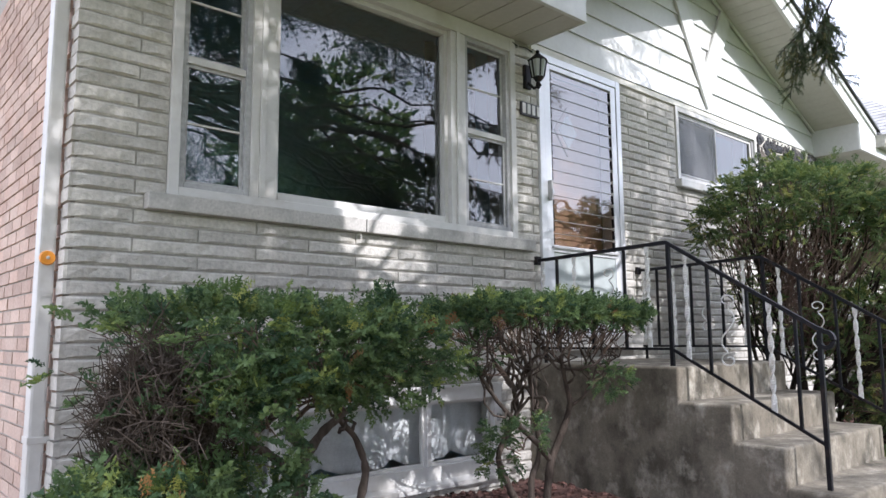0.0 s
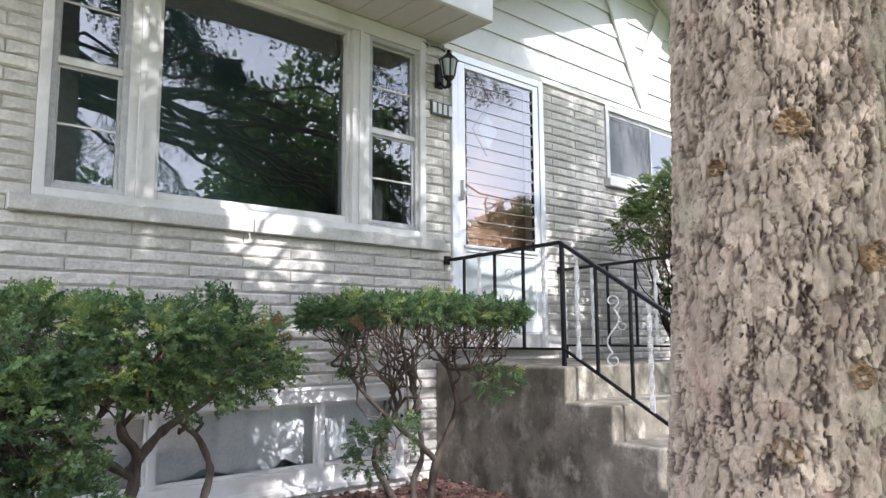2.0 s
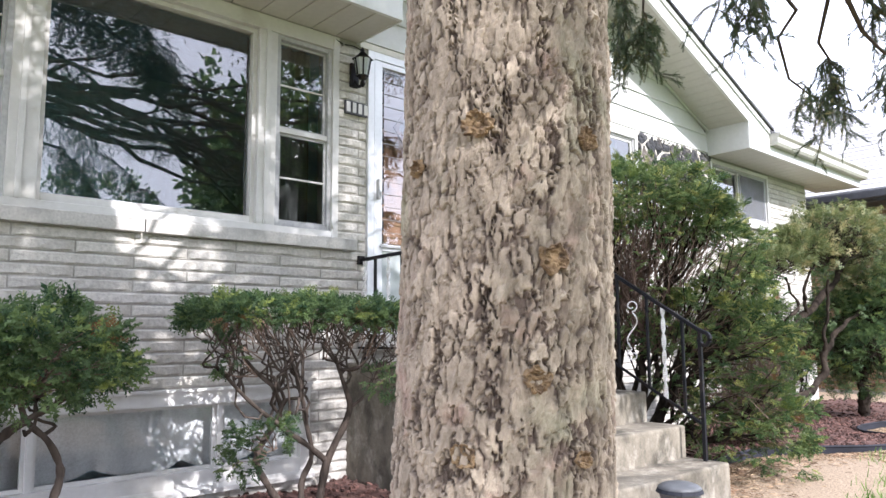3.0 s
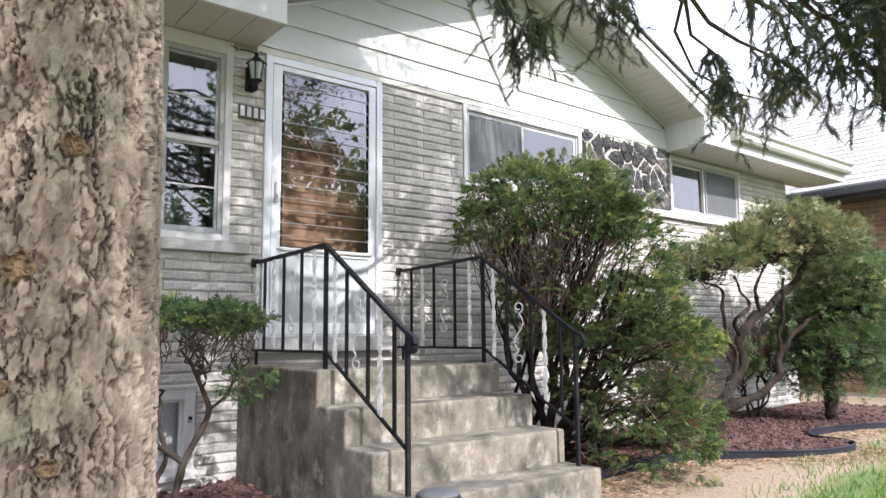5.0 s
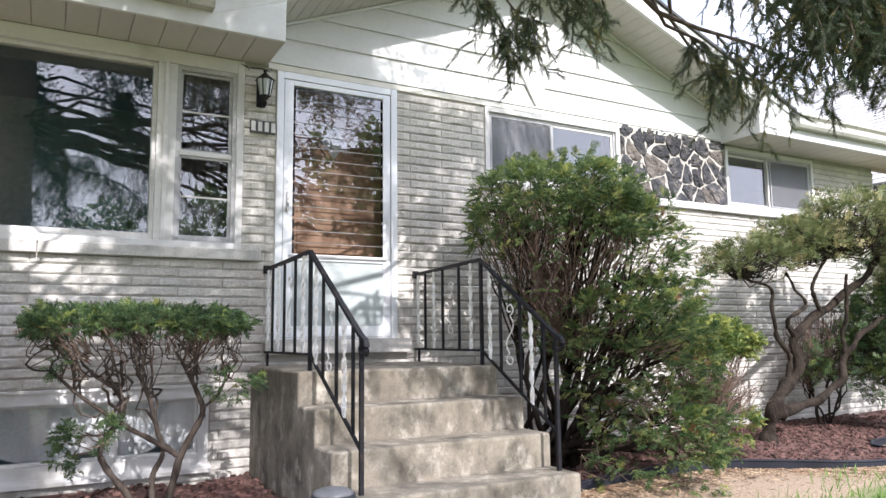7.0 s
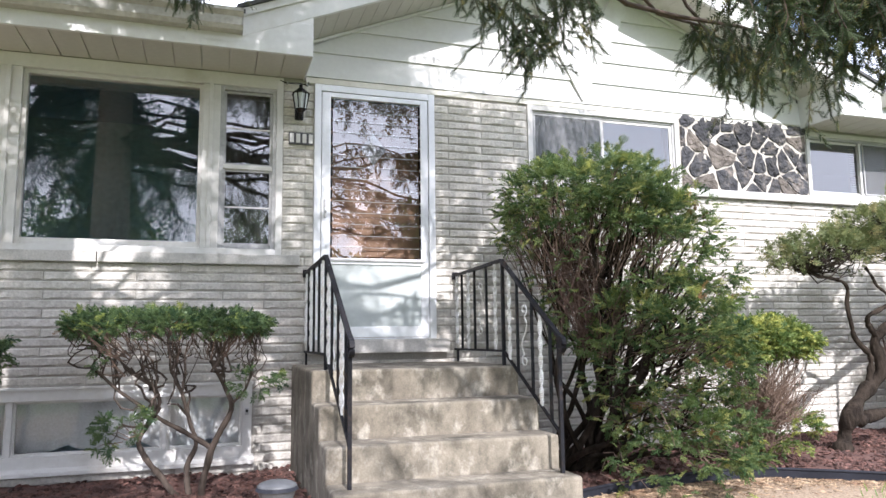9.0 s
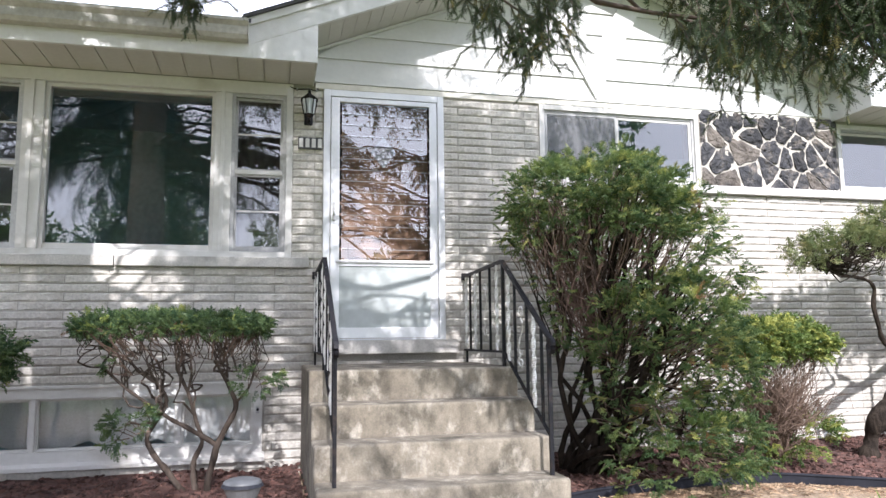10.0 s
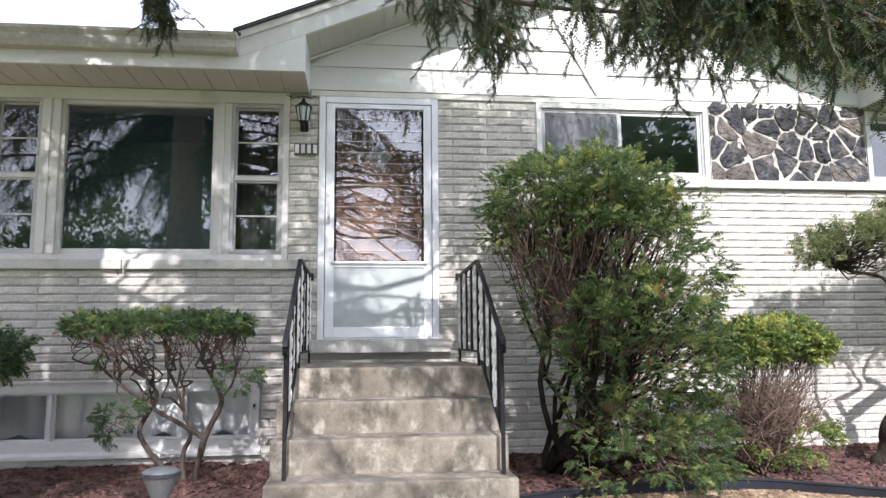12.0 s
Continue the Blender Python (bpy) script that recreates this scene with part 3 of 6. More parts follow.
part("wall_partition", boxed(LEFT + 0.21, RIGHT - 0.21, 5.0, 5.1, -0.3, 3.1, 0), M_dark, None, "dim room wall behind the windows", kind="structure")

# ---- eaves, gable and roof ----
EAVE_Y, SOFFIT_Z, GX, GZ, SLOPE = 2.65, 3.06, 6.43, 4.395, 0.405
BOX_L, BOX_R = 3.89, 2 * 6.43 - 3.89


def eave(x0, x1, gut0, gut1, label_side):
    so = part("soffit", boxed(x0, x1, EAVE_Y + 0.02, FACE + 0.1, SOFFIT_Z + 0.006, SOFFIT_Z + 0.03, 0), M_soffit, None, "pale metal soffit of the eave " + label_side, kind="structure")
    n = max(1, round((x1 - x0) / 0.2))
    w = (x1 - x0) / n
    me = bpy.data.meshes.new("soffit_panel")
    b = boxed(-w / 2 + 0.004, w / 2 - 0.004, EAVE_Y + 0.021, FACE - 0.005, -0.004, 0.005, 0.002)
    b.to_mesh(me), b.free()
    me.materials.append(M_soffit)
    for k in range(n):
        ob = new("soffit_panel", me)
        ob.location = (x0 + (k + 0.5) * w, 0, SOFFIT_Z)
        under(ob, so)
    part("fascia", boxed(x0, x1, EAVE_Y - 0.012, EAVE_Y + 0.018, SOFFIT_Z - 0.012, 3.30, 0.004), M_siding, None, "white metal fascia board of the eave " + label_side, kind="structure")
    g = thing("rain_gutter", (gut0, EAVE_Y, 3.15), "weathered pale metal rain gutter " + label_side, "gutter")
    prof = [(0, 0), (-0.08, 0), (-0.10, 0.03), (-0.10, 0.09), (-0.13, 0.12), (-0.13, 0.145), (-0.12, 0.145), (-0.12, 0.125), (-0.09, 0.095), (-0.09, 0.035), (-0.075, 0.01), (-0.01, 0.01), (-0.01, 0.145), (0, 0.145)]
    part("trough", prism([(EAVE_Y - 0.013 + u, 3.155 + v) for u, v in prof], "x", gut0, gut1), M_gutter, g)
    for xe in (gut0, gut1):
        part("end_cap", prism([(EAVE_Y - 0.013 + u, 3.155 + v) for u, v in prof[:6]] + [(EAVE_Y - 0.013, 3.30)], "x", xe - 0.004, xe + 0.004), M_gutter, g)


eave(0.35, BOX_L, 0.35, 3.38, "over the front window")
eave(BOX_R, 12.5, 9.48, 12.5, "over the bedroom window")


def gable():
    # Lapped siding boards, cut to the slope of the rake.
    wall = part("gable_wall", prism([(BOX_L + 0.0, 3.09), (BOX_R, 3.09), (BOX_R, GZ - SLOPE * (BOX_R - GX)), (GX, GZ), (BOX_L, GZ - SLOPE * (BOX_R - GX))], "y", FACE + 0.02, FACE + 0.2), M_siding, None, "white gable end clad in wide lapped siding", kind="structure")
    z = 3.085
    while z < GZ - 0.02:
        top = min(z + 0.213, GZ - 0.005)
        lo = min(BOX_R - GX, (GZ - z) / SLOPE)
        hi = max(0.02, min(BOX_R - GX, (GZ - top) / SLOPE))
        bm = bmesh.new()
        pts = [(GX - lo, z), (GX + lo, z), (GX + hi, top), (GX - hi, top)]
        front = [bm.verts.new((x, FACE - 0.022 if k < 2 else FACE - 0.004, zz)) for k, (x, zz) in enumerate(pts)]
        back = [bm.verts.new((x, FACE + 0.018, zz)) for x, zz in pts]
        bm.faces.new(front), bm.faces.new(back[::-1])
        for k in range(4):
            bm.faces.new((front[k], back[k], back[(k + 1) % 4], front[(k + 1) % 4]))
        bmesh.ops.recalc_face_normals(bm, faces=bm.faces[:])
        part("siding_board", bm, M_siding, wall)
        z += 0.213
    # The V of two slanting boards that meet below the ridge.
    for s in (-1, 1):
        shape = [(GX + s * 0.002, 3.10), (GX + s * 0.57, 4.165), (GX + s * 0.39, 4.24), (GX + s * 0.002, 3.56)]
        part("chevron_board", prism(shape, "y", FACE - 0.045, FACE - 0.02, 0.003), M_siding, wall)
    part("frieze_board", boxed(BOX_L + 0.02, BOX_R, FACE - 0.012, FACE + 0.05, 3.032, 3.083, 0.004), M_cream, wall, "cream frieze board below the siding")
    # Rake soffits, rake boards and boxed returns.
    for s, side in ((-1, "left"), (1, "right")):
        def at(d, dz):
            return (GX + s * d, GZ - SLOPE * d + dz)

        far = 3.05
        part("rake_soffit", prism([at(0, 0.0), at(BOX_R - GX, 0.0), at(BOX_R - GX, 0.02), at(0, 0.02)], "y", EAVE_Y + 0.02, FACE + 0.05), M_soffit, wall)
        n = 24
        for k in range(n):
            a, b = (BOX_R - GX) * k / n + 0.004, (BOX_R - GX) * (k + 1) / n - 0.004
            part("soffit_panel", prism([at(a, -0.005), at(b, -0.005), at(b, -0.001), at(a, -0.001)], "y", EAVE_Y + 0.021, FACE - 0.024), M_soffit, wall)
        part("rake_board", prism([at(0, -0.015), at(far, -0.015), at(far, 0.13), at(0, 0.13)], "y", EAVE_Y - 0.014, EAVE_Y + 0.019, 0.003), M_siding, wall)
        part("rake_trim", prism([at(0, 0.13), at(far, 0.13), at(far, 0.19), at(0, 0.19)], "y", EAVE_Y - 0.035, EAVE_Y + 0.02, 0.003), M_siding, wall)
        part("roof_edge", prism([at(0, 0.192), at(far + 0.04, 0.192), at(far + 0.04, 0.22), at(0, 0.22)], "y", EAVE_Y - 0.06, EAVE_Y + 0.02), M_roof_dark, wall)
        part("trim_channel", prism([at(0.02, -0.034), at(2.53, -0.034), at(2.53, -0.010), at(0.02, -0.010)], "y", FACE - 0.05, FACE - 0.027, 0.003), M_siding, wall)
        part("fascia_end", prism([at(3.04, 0.10), at(2.535, 0.10), at(2.535, -0.075), at(2.85, -0.0)], "y", EAVE_Y - 0.010, EAVE_Y + 0.0175), M_siding, wall)
        bx = BOX_L if s < 0 else BOX_R
        zt = GZ - SLOPE * (BOX_R - GX)
        part("return_end", boxed(bx - 0.006, bx + 0.006, EAVE_Y, FACE, SOFFIT_Z - 0.012, zt + 0.01, 0.002), M_siding, wall)
        part("roof_plane", prism([at(-0.02, 0.20), at(3.1, 0.20), at(3.1, 0.24), at(-0.02, 0.24)], "y", EAVE_Y + 0.021, 7.4), M_roof_dark, wall)


gable()
part("roof_left", prism([(EAVE_Y - 0.05, 3.305), (EAVE_Y - 0.05, 3.335), (7.0, 4.85), (11.2, 3.4), (11.2, 3.36), (7.0, 4.81)], "x", 0.3, 3.4), M_roof_dark, None, "low dark shingle roof over the front window", kind="structure")
part("roof_right", prism([(EAVE_Y - 0.05, 3.305), (EAVE_Y - 0.05, 3.335), (7.0, 4.85), (11.2, 3.4), (11.2, 3.36), (7.0, 4.81)], "x", 9.46, 12.55), M_roof_dark, None, "low dark shingle roof over the bedroom end", kind="structure")
part("roof_middle", prism([(3.6, 3.36), (3.6, 3.40), (7.0, 4.85), (11.2, 3.4), (11.2, 3.36), (7.0, 4.81)], "x", 3.41, 9.45), M_roof_dark, None, "dark shingle roof behind the gable", kind="structure")


def uv_ball(at, r, squash=1.0):
    bm = bmesh.new()
    bmesh.ops.create_uvsphere(bm, u_segments=14, v_segments=9, radius=r, matrix=Matrix.Translation(at) @ Matrix.Diagonal((1, 1, squash, 1)))
    return bm


# ---- windows ----
def curtain_mesh(x0, x1, z0, z1, y, fold, amp, hem=None, n=None):
    n = n or max(8, int((x1 - x0) / fold * 6))
    h = Heap()
    xs = np.linspace(x0, x1, n)
    ys = y + amp * np.sin(np.arange(n) * 2 * np.pi / 6 + 0.6 * np.sin(np.arange(n) * 0.37)) + amp * 0.4 * np.sin(np.arange(n) * 0.21)
    lows = np.array([hem(x) if hem else z0 for x in xs])
    rows = 6
    pts = [(x, yy + 0.006 * math.sin(3 * k + x * 9), lo + (z1 - lo) * k / (rows - 1)) for x, yy, lo in zip(xs, ys, lows) for k in range(rows)]
    i, j = np.meshgrid(np.arange(n - 1), np.arange(rows - 1), indexing="ij")
    a = (i * rows + j).ravel()
    f = np.stack([a, a + rows, a + rows + 1, a + 1], -1)
    h.add(pts, f)
    h.add(np.array(pts) + (0, 0.004, 0), f[:, ::-1])
    return h.mesh("curtain", True)


def pane(win, x0, x1, z0, z1, y, mat=None):
    ob = part("pane", boxed(x0, x1, y - 0.003, y + 0.003, z0, z1, 0), mat or M_pane, win, "clear glass pane")
    return outer_face(ob)


def outer_face(ob):
    """A pane of glass mirrors on its outer face alone."""
    ob.visible_shadow = False
    ob.data.materials.append(M_clear)
    for p in ob.data.polygons:
        p.material_index = 0 if p.normal.y < -0.8 else 1
    return ob


def ring(name, x0, x1, z0, z1, y0, y1, w, mat, parent, label="", top=None, bottom=None):
    """A frame of four bars in one mesh."""
    top, bottom = top or w, bottom or w
    bm = bmesh.new()
    box(bm, x0, x0 + w, y0, y1, z0, z1, 0.003)
    box(bm, x1 - w, x1, y0, y1, z0, z1, 0.003)
    box(bm, x0 + w, x1 - w, y0 + 0.001, y1, z1 - top, z1, 0.003)
    box(bm, x0 + w, x1 - w, y0 + 0.001, y1, z0, z0 + bottom, 0.003)
    return part(name, bm, mat, parent, label)


def sash_window(win, x0, x1, z0, z1, y):
    """A double-hung sash with a storm frame: two panes, a meeting rail and thin glazing bars."""
    ring("storm_frame", x0, x1, z0, z1, y - 0.015, y + 0.03, 0.03, M_grey_trim, win, "grey metal storm frame")
    mid = z0 + (z1 - z0) * 0.50
    part("meeting_rail", boxed(x0 + 0.03, x1 - 0.03, y - 0.008, y + 0.035, mid - 0.018, mid + 0.018), M_white, win)
    for lo, hi, dy in ((z0 + 0.03, mid - 0.018, 0.012), (mid + 0.018, z1 - 0.03, 0.028)):
        ring("sash", x0 + 0.03, x1 - 0.03, lo, hi, y + dy - 0.006, y + dy + 0.014, 0.018, M_grey_trim, win)
        pane(win, x0 + 0.045, x1 - 0.045, lo + 0.012, hi - 0.012, y + dy + 0.004)
        part("glazing_bar", boxed(x0 + 0.048, x1 - 0.048, y + dy - 0.004, y + dy + 0.012, (lo + hi) / 2 - 0.006, (lo + hi) / 2 + 0.006, 0.002), M_white, win)


def front_window():
    x0, x1, z0, z1 = W1
    win = thing("window_1", (x0, FACE, z0), "wide white picture window between two double-hung sashes", "window", kind="structure")
    y = FACE + 0.06
    ring("window_frame", x0, x1, z0, z1, FACE - 0.015, FACE + 0.12, 0.05, M_white, win, "white painted frame", top=0.10, bottom=0.045)
    for a, b in ((1.73, 1.875), (3.12, 3.25)):
        bm = boxed(a, b, FACE - 0.005, FACE + 0.12, z0 + 0.045, z1 - 0.10)
        box(bm, a + 0.045, a + 0.075, FACE - 0.018, FACE - 0.006, z0 + 0.045, z1 - 0.10, 0.003)
        part("mullion", bm, M_white, win)
    sash_window(win, x0 + 0.05, 1.73, z0 + 0.045, z1 - 0.10, FACE + 0.02)
    sash_window(win, 3.25, x1 - 0.05, z0 + 0.045, z1 - 0.10, FACE + 0.02)
    ring("picture_frame", 1.875, 3.12, z0 + 0.045, z1 - 0.10, FACE + 0.03, FACE + 0.1, 0.028, M_white, win, bottom=0.05)
    pane(win, 1.898, 3.097, z0 + 0.09, z1 - 0.125, FACE + 0.08)
    part("window_sill", boxed(1.21, 2.42, FACE - 0.055, FACE + 0.13, 1.53, 1.608, 0.006), M_sill, win, "weathered pale stone sill")
    part("window_sill", boxed(2.426, 3.87, FACE - 0.055, FACE + 0.13, 1.53, 1.608, 0.006), M_sill, win, "weathered pale stone sill")
    return win


front_window()
for a, b in ((3.22, 3.73),):
    tagged(part("drape", curtain_mesh(a, b, 0.905, 3.04, FACE + 0.38, 0.11, 0.02), M_drape, None), "grey folded drape hanging behind the narrow sash window", "curtain")


def insect_screen(win, x0, x1, z0, z1, y):
    """Grey gauze in a thin metal rim, in front of one pane."""
    ring("screen_rim", x0, x1, z0, z1, y - 0.006, y + 0.006, 0.014, M_grey_trim, win)
    part("screen_gauze", boxed(x0 + 0.012, x1 - 0.012, y - 0.0005, y + 0.0005, z0 + 0.012, z1 - 0.012, 0), M_gauze, win, "grey insect gauze")


def slider_window(name, box_, label, screened):
    x0, x1, z0, z1 = box_
    win = thing(name, (x0, FACE, z0), label, "window", kind="structure")
    ring("window_frame", x0, x1, z0, z1, FACE - 0.012, FACE + 0.12, 0.045, M_white, win, "white painted frame", bottom=0.03)
    ring("inner_frame", x0 + 0.045, x1 - 0.045, z0 + 0.03, z1 - 0.045, FACE + 0.012, FACE + 0.1, 0.02, M_grey_trim, win, "grey metal track")
    mid = (x0 + x1) / 2 - 0.03
    for a, b, dy in ((x0 + 0.065, mid + 0.02, 0.05), (mid - 0.005, x1 - 0.065, 0.025)):
        ring("sash", a, b, z0 + 0.05, z1 - 0.065, FACE + dy, FACE + dy + 0.022, 0.026, M_white, win)
        pane(win, a + 0.02, b - 0.02, z0 + 0.07, z1 - 0.085, FACE + dy + 0.011)
    a, b = ((x0 + 0.067, mid - 0.01), (mid + 0.03, x1 - 0.067))[screened]
    insect_screen(win, a, b, z0 + 0.055, z1 - 0.07, FACE + 0.016)
    return win


slider_window("window_2", W2, "white sliding window with two panes above the yew", 0)
slider_window("window_3", W3, "white sliding window beside the stone panel", 1)
part("ledge", boxed(5.85, 10.65, FACE - 0.06, FACE + 0.1, 2.27, 2.343, 0.008), M_white, None, "long white painted ledge under the bedroom windows", kind="structure")


def blind(x0, x1, z0, z1):
    ob = thing("window_blind", (x0, FACE + 0.2, z1), "pale half-drawn slatted blind behind the bedroom window", "blind")
    z = z1
    me = bpy.data.meshes.new("slat")
    b = box(bmesh.new(), 0, x1 - x0, -0.012, 0.012, -0.001, 0.001, 0, Matrix.Rotation(radians(28), 4, "X"))
    b.to_mesh(me), b.free()
    me.materials.append(M_curtain)
    while z > z0:
        s = new("slat", me)
        s.location = (x0, FACE + 0.2, z)
        under(s, ob)
        z -= 0.026
    return ob


blind(9.82, 10.55, 2.42, 3.0)


def basement_window():
    x0, x1, z0, z1 = BASE
    win = thing("window_4", (x0, FACE, z0), "white wooden basement window with three panes at ground level", "window", kind="structure")
    ring("window_frame", x0, x1, z0, z1, FACE - 0.02, FACE + 0.1, 0.07, M_white, win, "white painted wooden frame", top=0.075, bottom=0.10)
    part("window_sill", prism([(FACE - 0.06, z0 - 0.03), (FACE - 0.06, z0), (FACE + 0.06, z0 + 0.06), (FACE + 0.06, z0 - 0.03)], "x", x0 - 0.02, x1 + 0.02, 0.004), M_white, win)
    part("head_trim", boxed(x0 - 0.01, x1 + 0.01, FACE - 0.03, FACE + 0.02, z1, z1 + 0.02), M_white, win)
    for a, b in ((x0 + 0.07, 1.905), (1.935, 2.905), (2.935, x1 - 0.07)):
        ring("sash", a, b, z0 + 0.10, z1 - 0.075, FACE + 0.02, FACE + 0.05, 0.02, M_white, win)
        pane(win, a + 0.015, b - 0.015, z0 + 0.115, z1 - 0.09, FACE + 0.036, M_pane_low)
    latch = part("latch", boxed(x1 - 0.048, x1 - 0.022, FACE - 0.034, FACE - 0.019, 0.40, 0.45, 0.004), M_grey_trim, win, "small dark metal latch")
    part("latch_knob", uv_ball((x1 - 0.035, FACE - 0.042, 0.43), 0.011), M_iron, latch)
    for x in (1.92, 2.92):
        part("mullion", boxed(x - 0.017, x + 0.017, FACE - 0.008, FACE + 0.06, z0 + 0.10, z1 - 0.075), M_white, win)
    return win


basement_window()


def hem(x):
    d = min(abs(x - c) / w for c, w in ((1.64, 0.2), (2.26, 0.24), (2.75, 0.17), (3.23, 0.2)))
    return 0.155 + 0.07 * max(0.0, 1 - d) ** 1.3


tagged(part("curtain", curtain_mesh(1.40, 3.52, 0.15, 0.6, FACE + 0.14, 0.16, 0.012, hem), M_curtain), "white curtain with a scalloped hem behind the basement panes", "curtain")
part("basement_backing", boxed(1.2, 3.7, FACE + 0.3, FACE + 0.34, -0.2, 0.69, 0), M_dark, None, "dark basement wall behind the curtain", kind="structure")


# ---- front door ----
def front_door():
    x0, x1, z0, z1 = DOOR
    d = thing("door_1", (x0, FACE, z0), "pale metal storm door with glass louvres over a frosted panel", "door", kind="structure")
    ring("door_frame", x0, x1, z0, z1, FACE - 0.018, FACE + 0.16, 0.055, M_alu, d, "white door frame", bottom=0.012)
    a, b, lo, hi = x0 + 0.06, x1 - 0.06, z0 + 0.015, z1 - 0.06
    gl, gr, gb, gt = 4.118, 4.868, 1.60, 2.93
    bm = bmesh.new()
    y0, y1 = FACE - 0.012, FACE + 0.025
    box(bm, a, gl - 0.005, y0, y1, lo, hi, 0.004)
    box(bm, gr + 0.005, b, y0, y1, lo, hi, 0.004)
    box(bm, gl - 0.005, gr + 0.005, y0, y1, gt, hi, 0.004)
    box(bm, gl - 0.005, gr + 0.005, y0, y1, 1.55, gb, 0.004)
    box(bm, gl - 0.005, gr + 0.005, y0, y1, lo, 1.05, 0.004)
    part("storm_door_leaf", bm, M_alu, d, "pale grey metal storm door leaf")
    part("kick_panel", boxed(gl - 0.005, gr + 0.005, FACE, FACE + 0.015, 1.05, 1.55, 0), M_panel, d, "frosted grey lower panel")
    part("drip_rail", boxed(gl - 0.03, gr + 0.03, FACE - 0.03, FACE - 0.012, 1.575, 1.592, 0.003), M_grey_trim, d)
    n = 14
    step = (gt - gb) / n
    for k in range(n):
        zc = gb + (k + 0.5) * step
        m = Matrix.Translation((0, FACE + 0.004, zc)) @ Matrix.Rotation(radians(-3), 4, "X")
        ob = part("louvre", box(bmesh.new(), gl + 0.012, gr - 0.012, -0.003, 0.003, -step * 0.55, step * 0.55, 0, m), M_pane_louvre, d, "tilted glass louvre")
        outer_face(ob)
        part("louvre_edge", box(bmesh.new(), gl + 0.012, gr - 0.012, -0.0045, 0.0035, -step * 0.55 - 0.003, -step * 0.55, 0, m), M_grey_trim, ob, "ground lower edge of the glass")
        for xc in (gl, gr):
            part("louvre_clip", box(bmesh.new(), xc - 0.004, xc + 0.012, -0.012, 0.010, -step * 0.40, step * 0.34, 0.002, m), M_iron, d, "dark clip that holds a louvre")
    h = part("door_handle", boxed(a + 0.018, a + 0.038, FACE - 0.05, FACE - 0.012, 1.92, 2.07, 0.006), M_grey_trim, d, "grey metal latch handle")
    part("push_button", boxed(a + 0.02, a + 0.036, FACE - 0.06, FACE - 0.05, 1.97, 2.0, 0.004), M_alu, h)
    # The wooden door behind, with its small diamond window.
    y2 = FACE + 0.16
    w = thing("door_2", (x0, y2, z0), "brown wooden front door with a small diamond window", "door", kind="structure")
    part("door_leaf", boxed(x0 + 0.06, x1 - 0.06, y2, y2 + 0.045, z0 + 0.01, z1 - 0.06, 0.004), M_wood_door, w)
    for s, mat, nm in ((0.20, M_wood_door, "diamond_frame"), (0.14, M_panel, "diamond_pane")):
        bm = prism([(4.5 - s * 0.8, 2.55), (4.5, 2.55 - s), (4.5 + s * 0.8, 2.55), (4.5, 2.55 + s)], "y", y2 - (0.02 if nm == "diamond_frame" else 0.024), y2, 0.003)
        part(nm, bm, mat, w)
    for zc in (1.22, 1.85):
        part("door_moulding", boxed(4.2, 4.8, y2 - 0.012, y2, zc - 0.22, zc + 0.22, 0.006), M_wood_door, w)
    part("door_knob", uv_ball((4.13, y2 - 0.05, 1.93), 0.03), M_alu, w, "metal knob", True)


front_door()
part("threshold", boxed(3.93, 5.09, FACE - 0.09, FACE + 0.14, 0.84, 0.948, 0.008), M_sill, None, "weathered stone threshold under the door", kind="structure")

# ---- stoop ----
STEPS = [(2.04, 0.76), (1.73, 0.565), (1.46, 0.37), (1.18, 0.175)]


def stoop():
    ob = thing("concrete_steps", (4.49, 2.0, 0), "weathered grey concrete stoop with broad worn steps", "steps")
    back = FACE
    for k, (y, z) in enumerate(STEPS):
        bm = box(bmesh.new(), 3.825, 5.23, y, back, -0.3, z)
        worn = [e for e in bm.edges if all(v.co.z > 0 for v in e.verts) and not all(v.co.y > back - 1e-4 for v in e.verts)]
        worn += [e for e in bm.edges if abs(e.verts[0].co.z - e.verts[1].co.z) > 0.2 and all(v.co.y < y + 1e-4 for v in e.verts)]
        bmesh.ops.bevel(bm, geom=list(set(worn)), offset=0.016, segments=3, profile=0.5, affect="EDGES")
        part("landing" if k == 0 else "step", bm, M_concrete, ob)
        back = y
    return ob


stoop()


# ---- railings ----
def bar(a, b, r, name, parent, mat, twist=0.0, label="", steps=2):
    h = Heap()
    p = np.linspace(a, b, steps)
    h.tube(p, r * 1.414, 4, twist)
    return part(name, h.mesh(name), mat, parent, label)


def twisted_bar(a, b, parent):
    """A flat white bar wrung round its own length, square at both ends."""
    a, b = np.asarray(a, float), np.asarray(b, float)
    long = b[2] - a[2]
    n = 44
    t = np.linspace(0, 1, n)
    turn = np.clip((t - 0.06) / 0.88, 0, 1) * np.pi * round(long / 0.115)
    c, s = np.cos(turn), np.sin(turn)
    rings = []
    for u, v in ((-1, -1), (1, -1), (1, 1), (-1, 1)):
        x, y = u * 0.0058, v * 0.0135
        rings.append(np.stack([a[0] + x * c - y * s, a[1] + x * s + y * c, a[2] + long * t], -1))
    i, k = np.meshgrid(np.arange(n - 1), np.arange(4), indexing="ij")
    i, k = i.ravel() * 4, k.ravel()
    h = Heap()
    h.add(np.stack(rings, 1), np.stack([i + k, i + (k + 1) % 4, i + 4 + (k + 1) % 4, i + 4 + k], -1))
    return part("twisted_baluster", h.mesh("twisted_baluster"), M_iron_white, parent, "white twisted iron baluster")


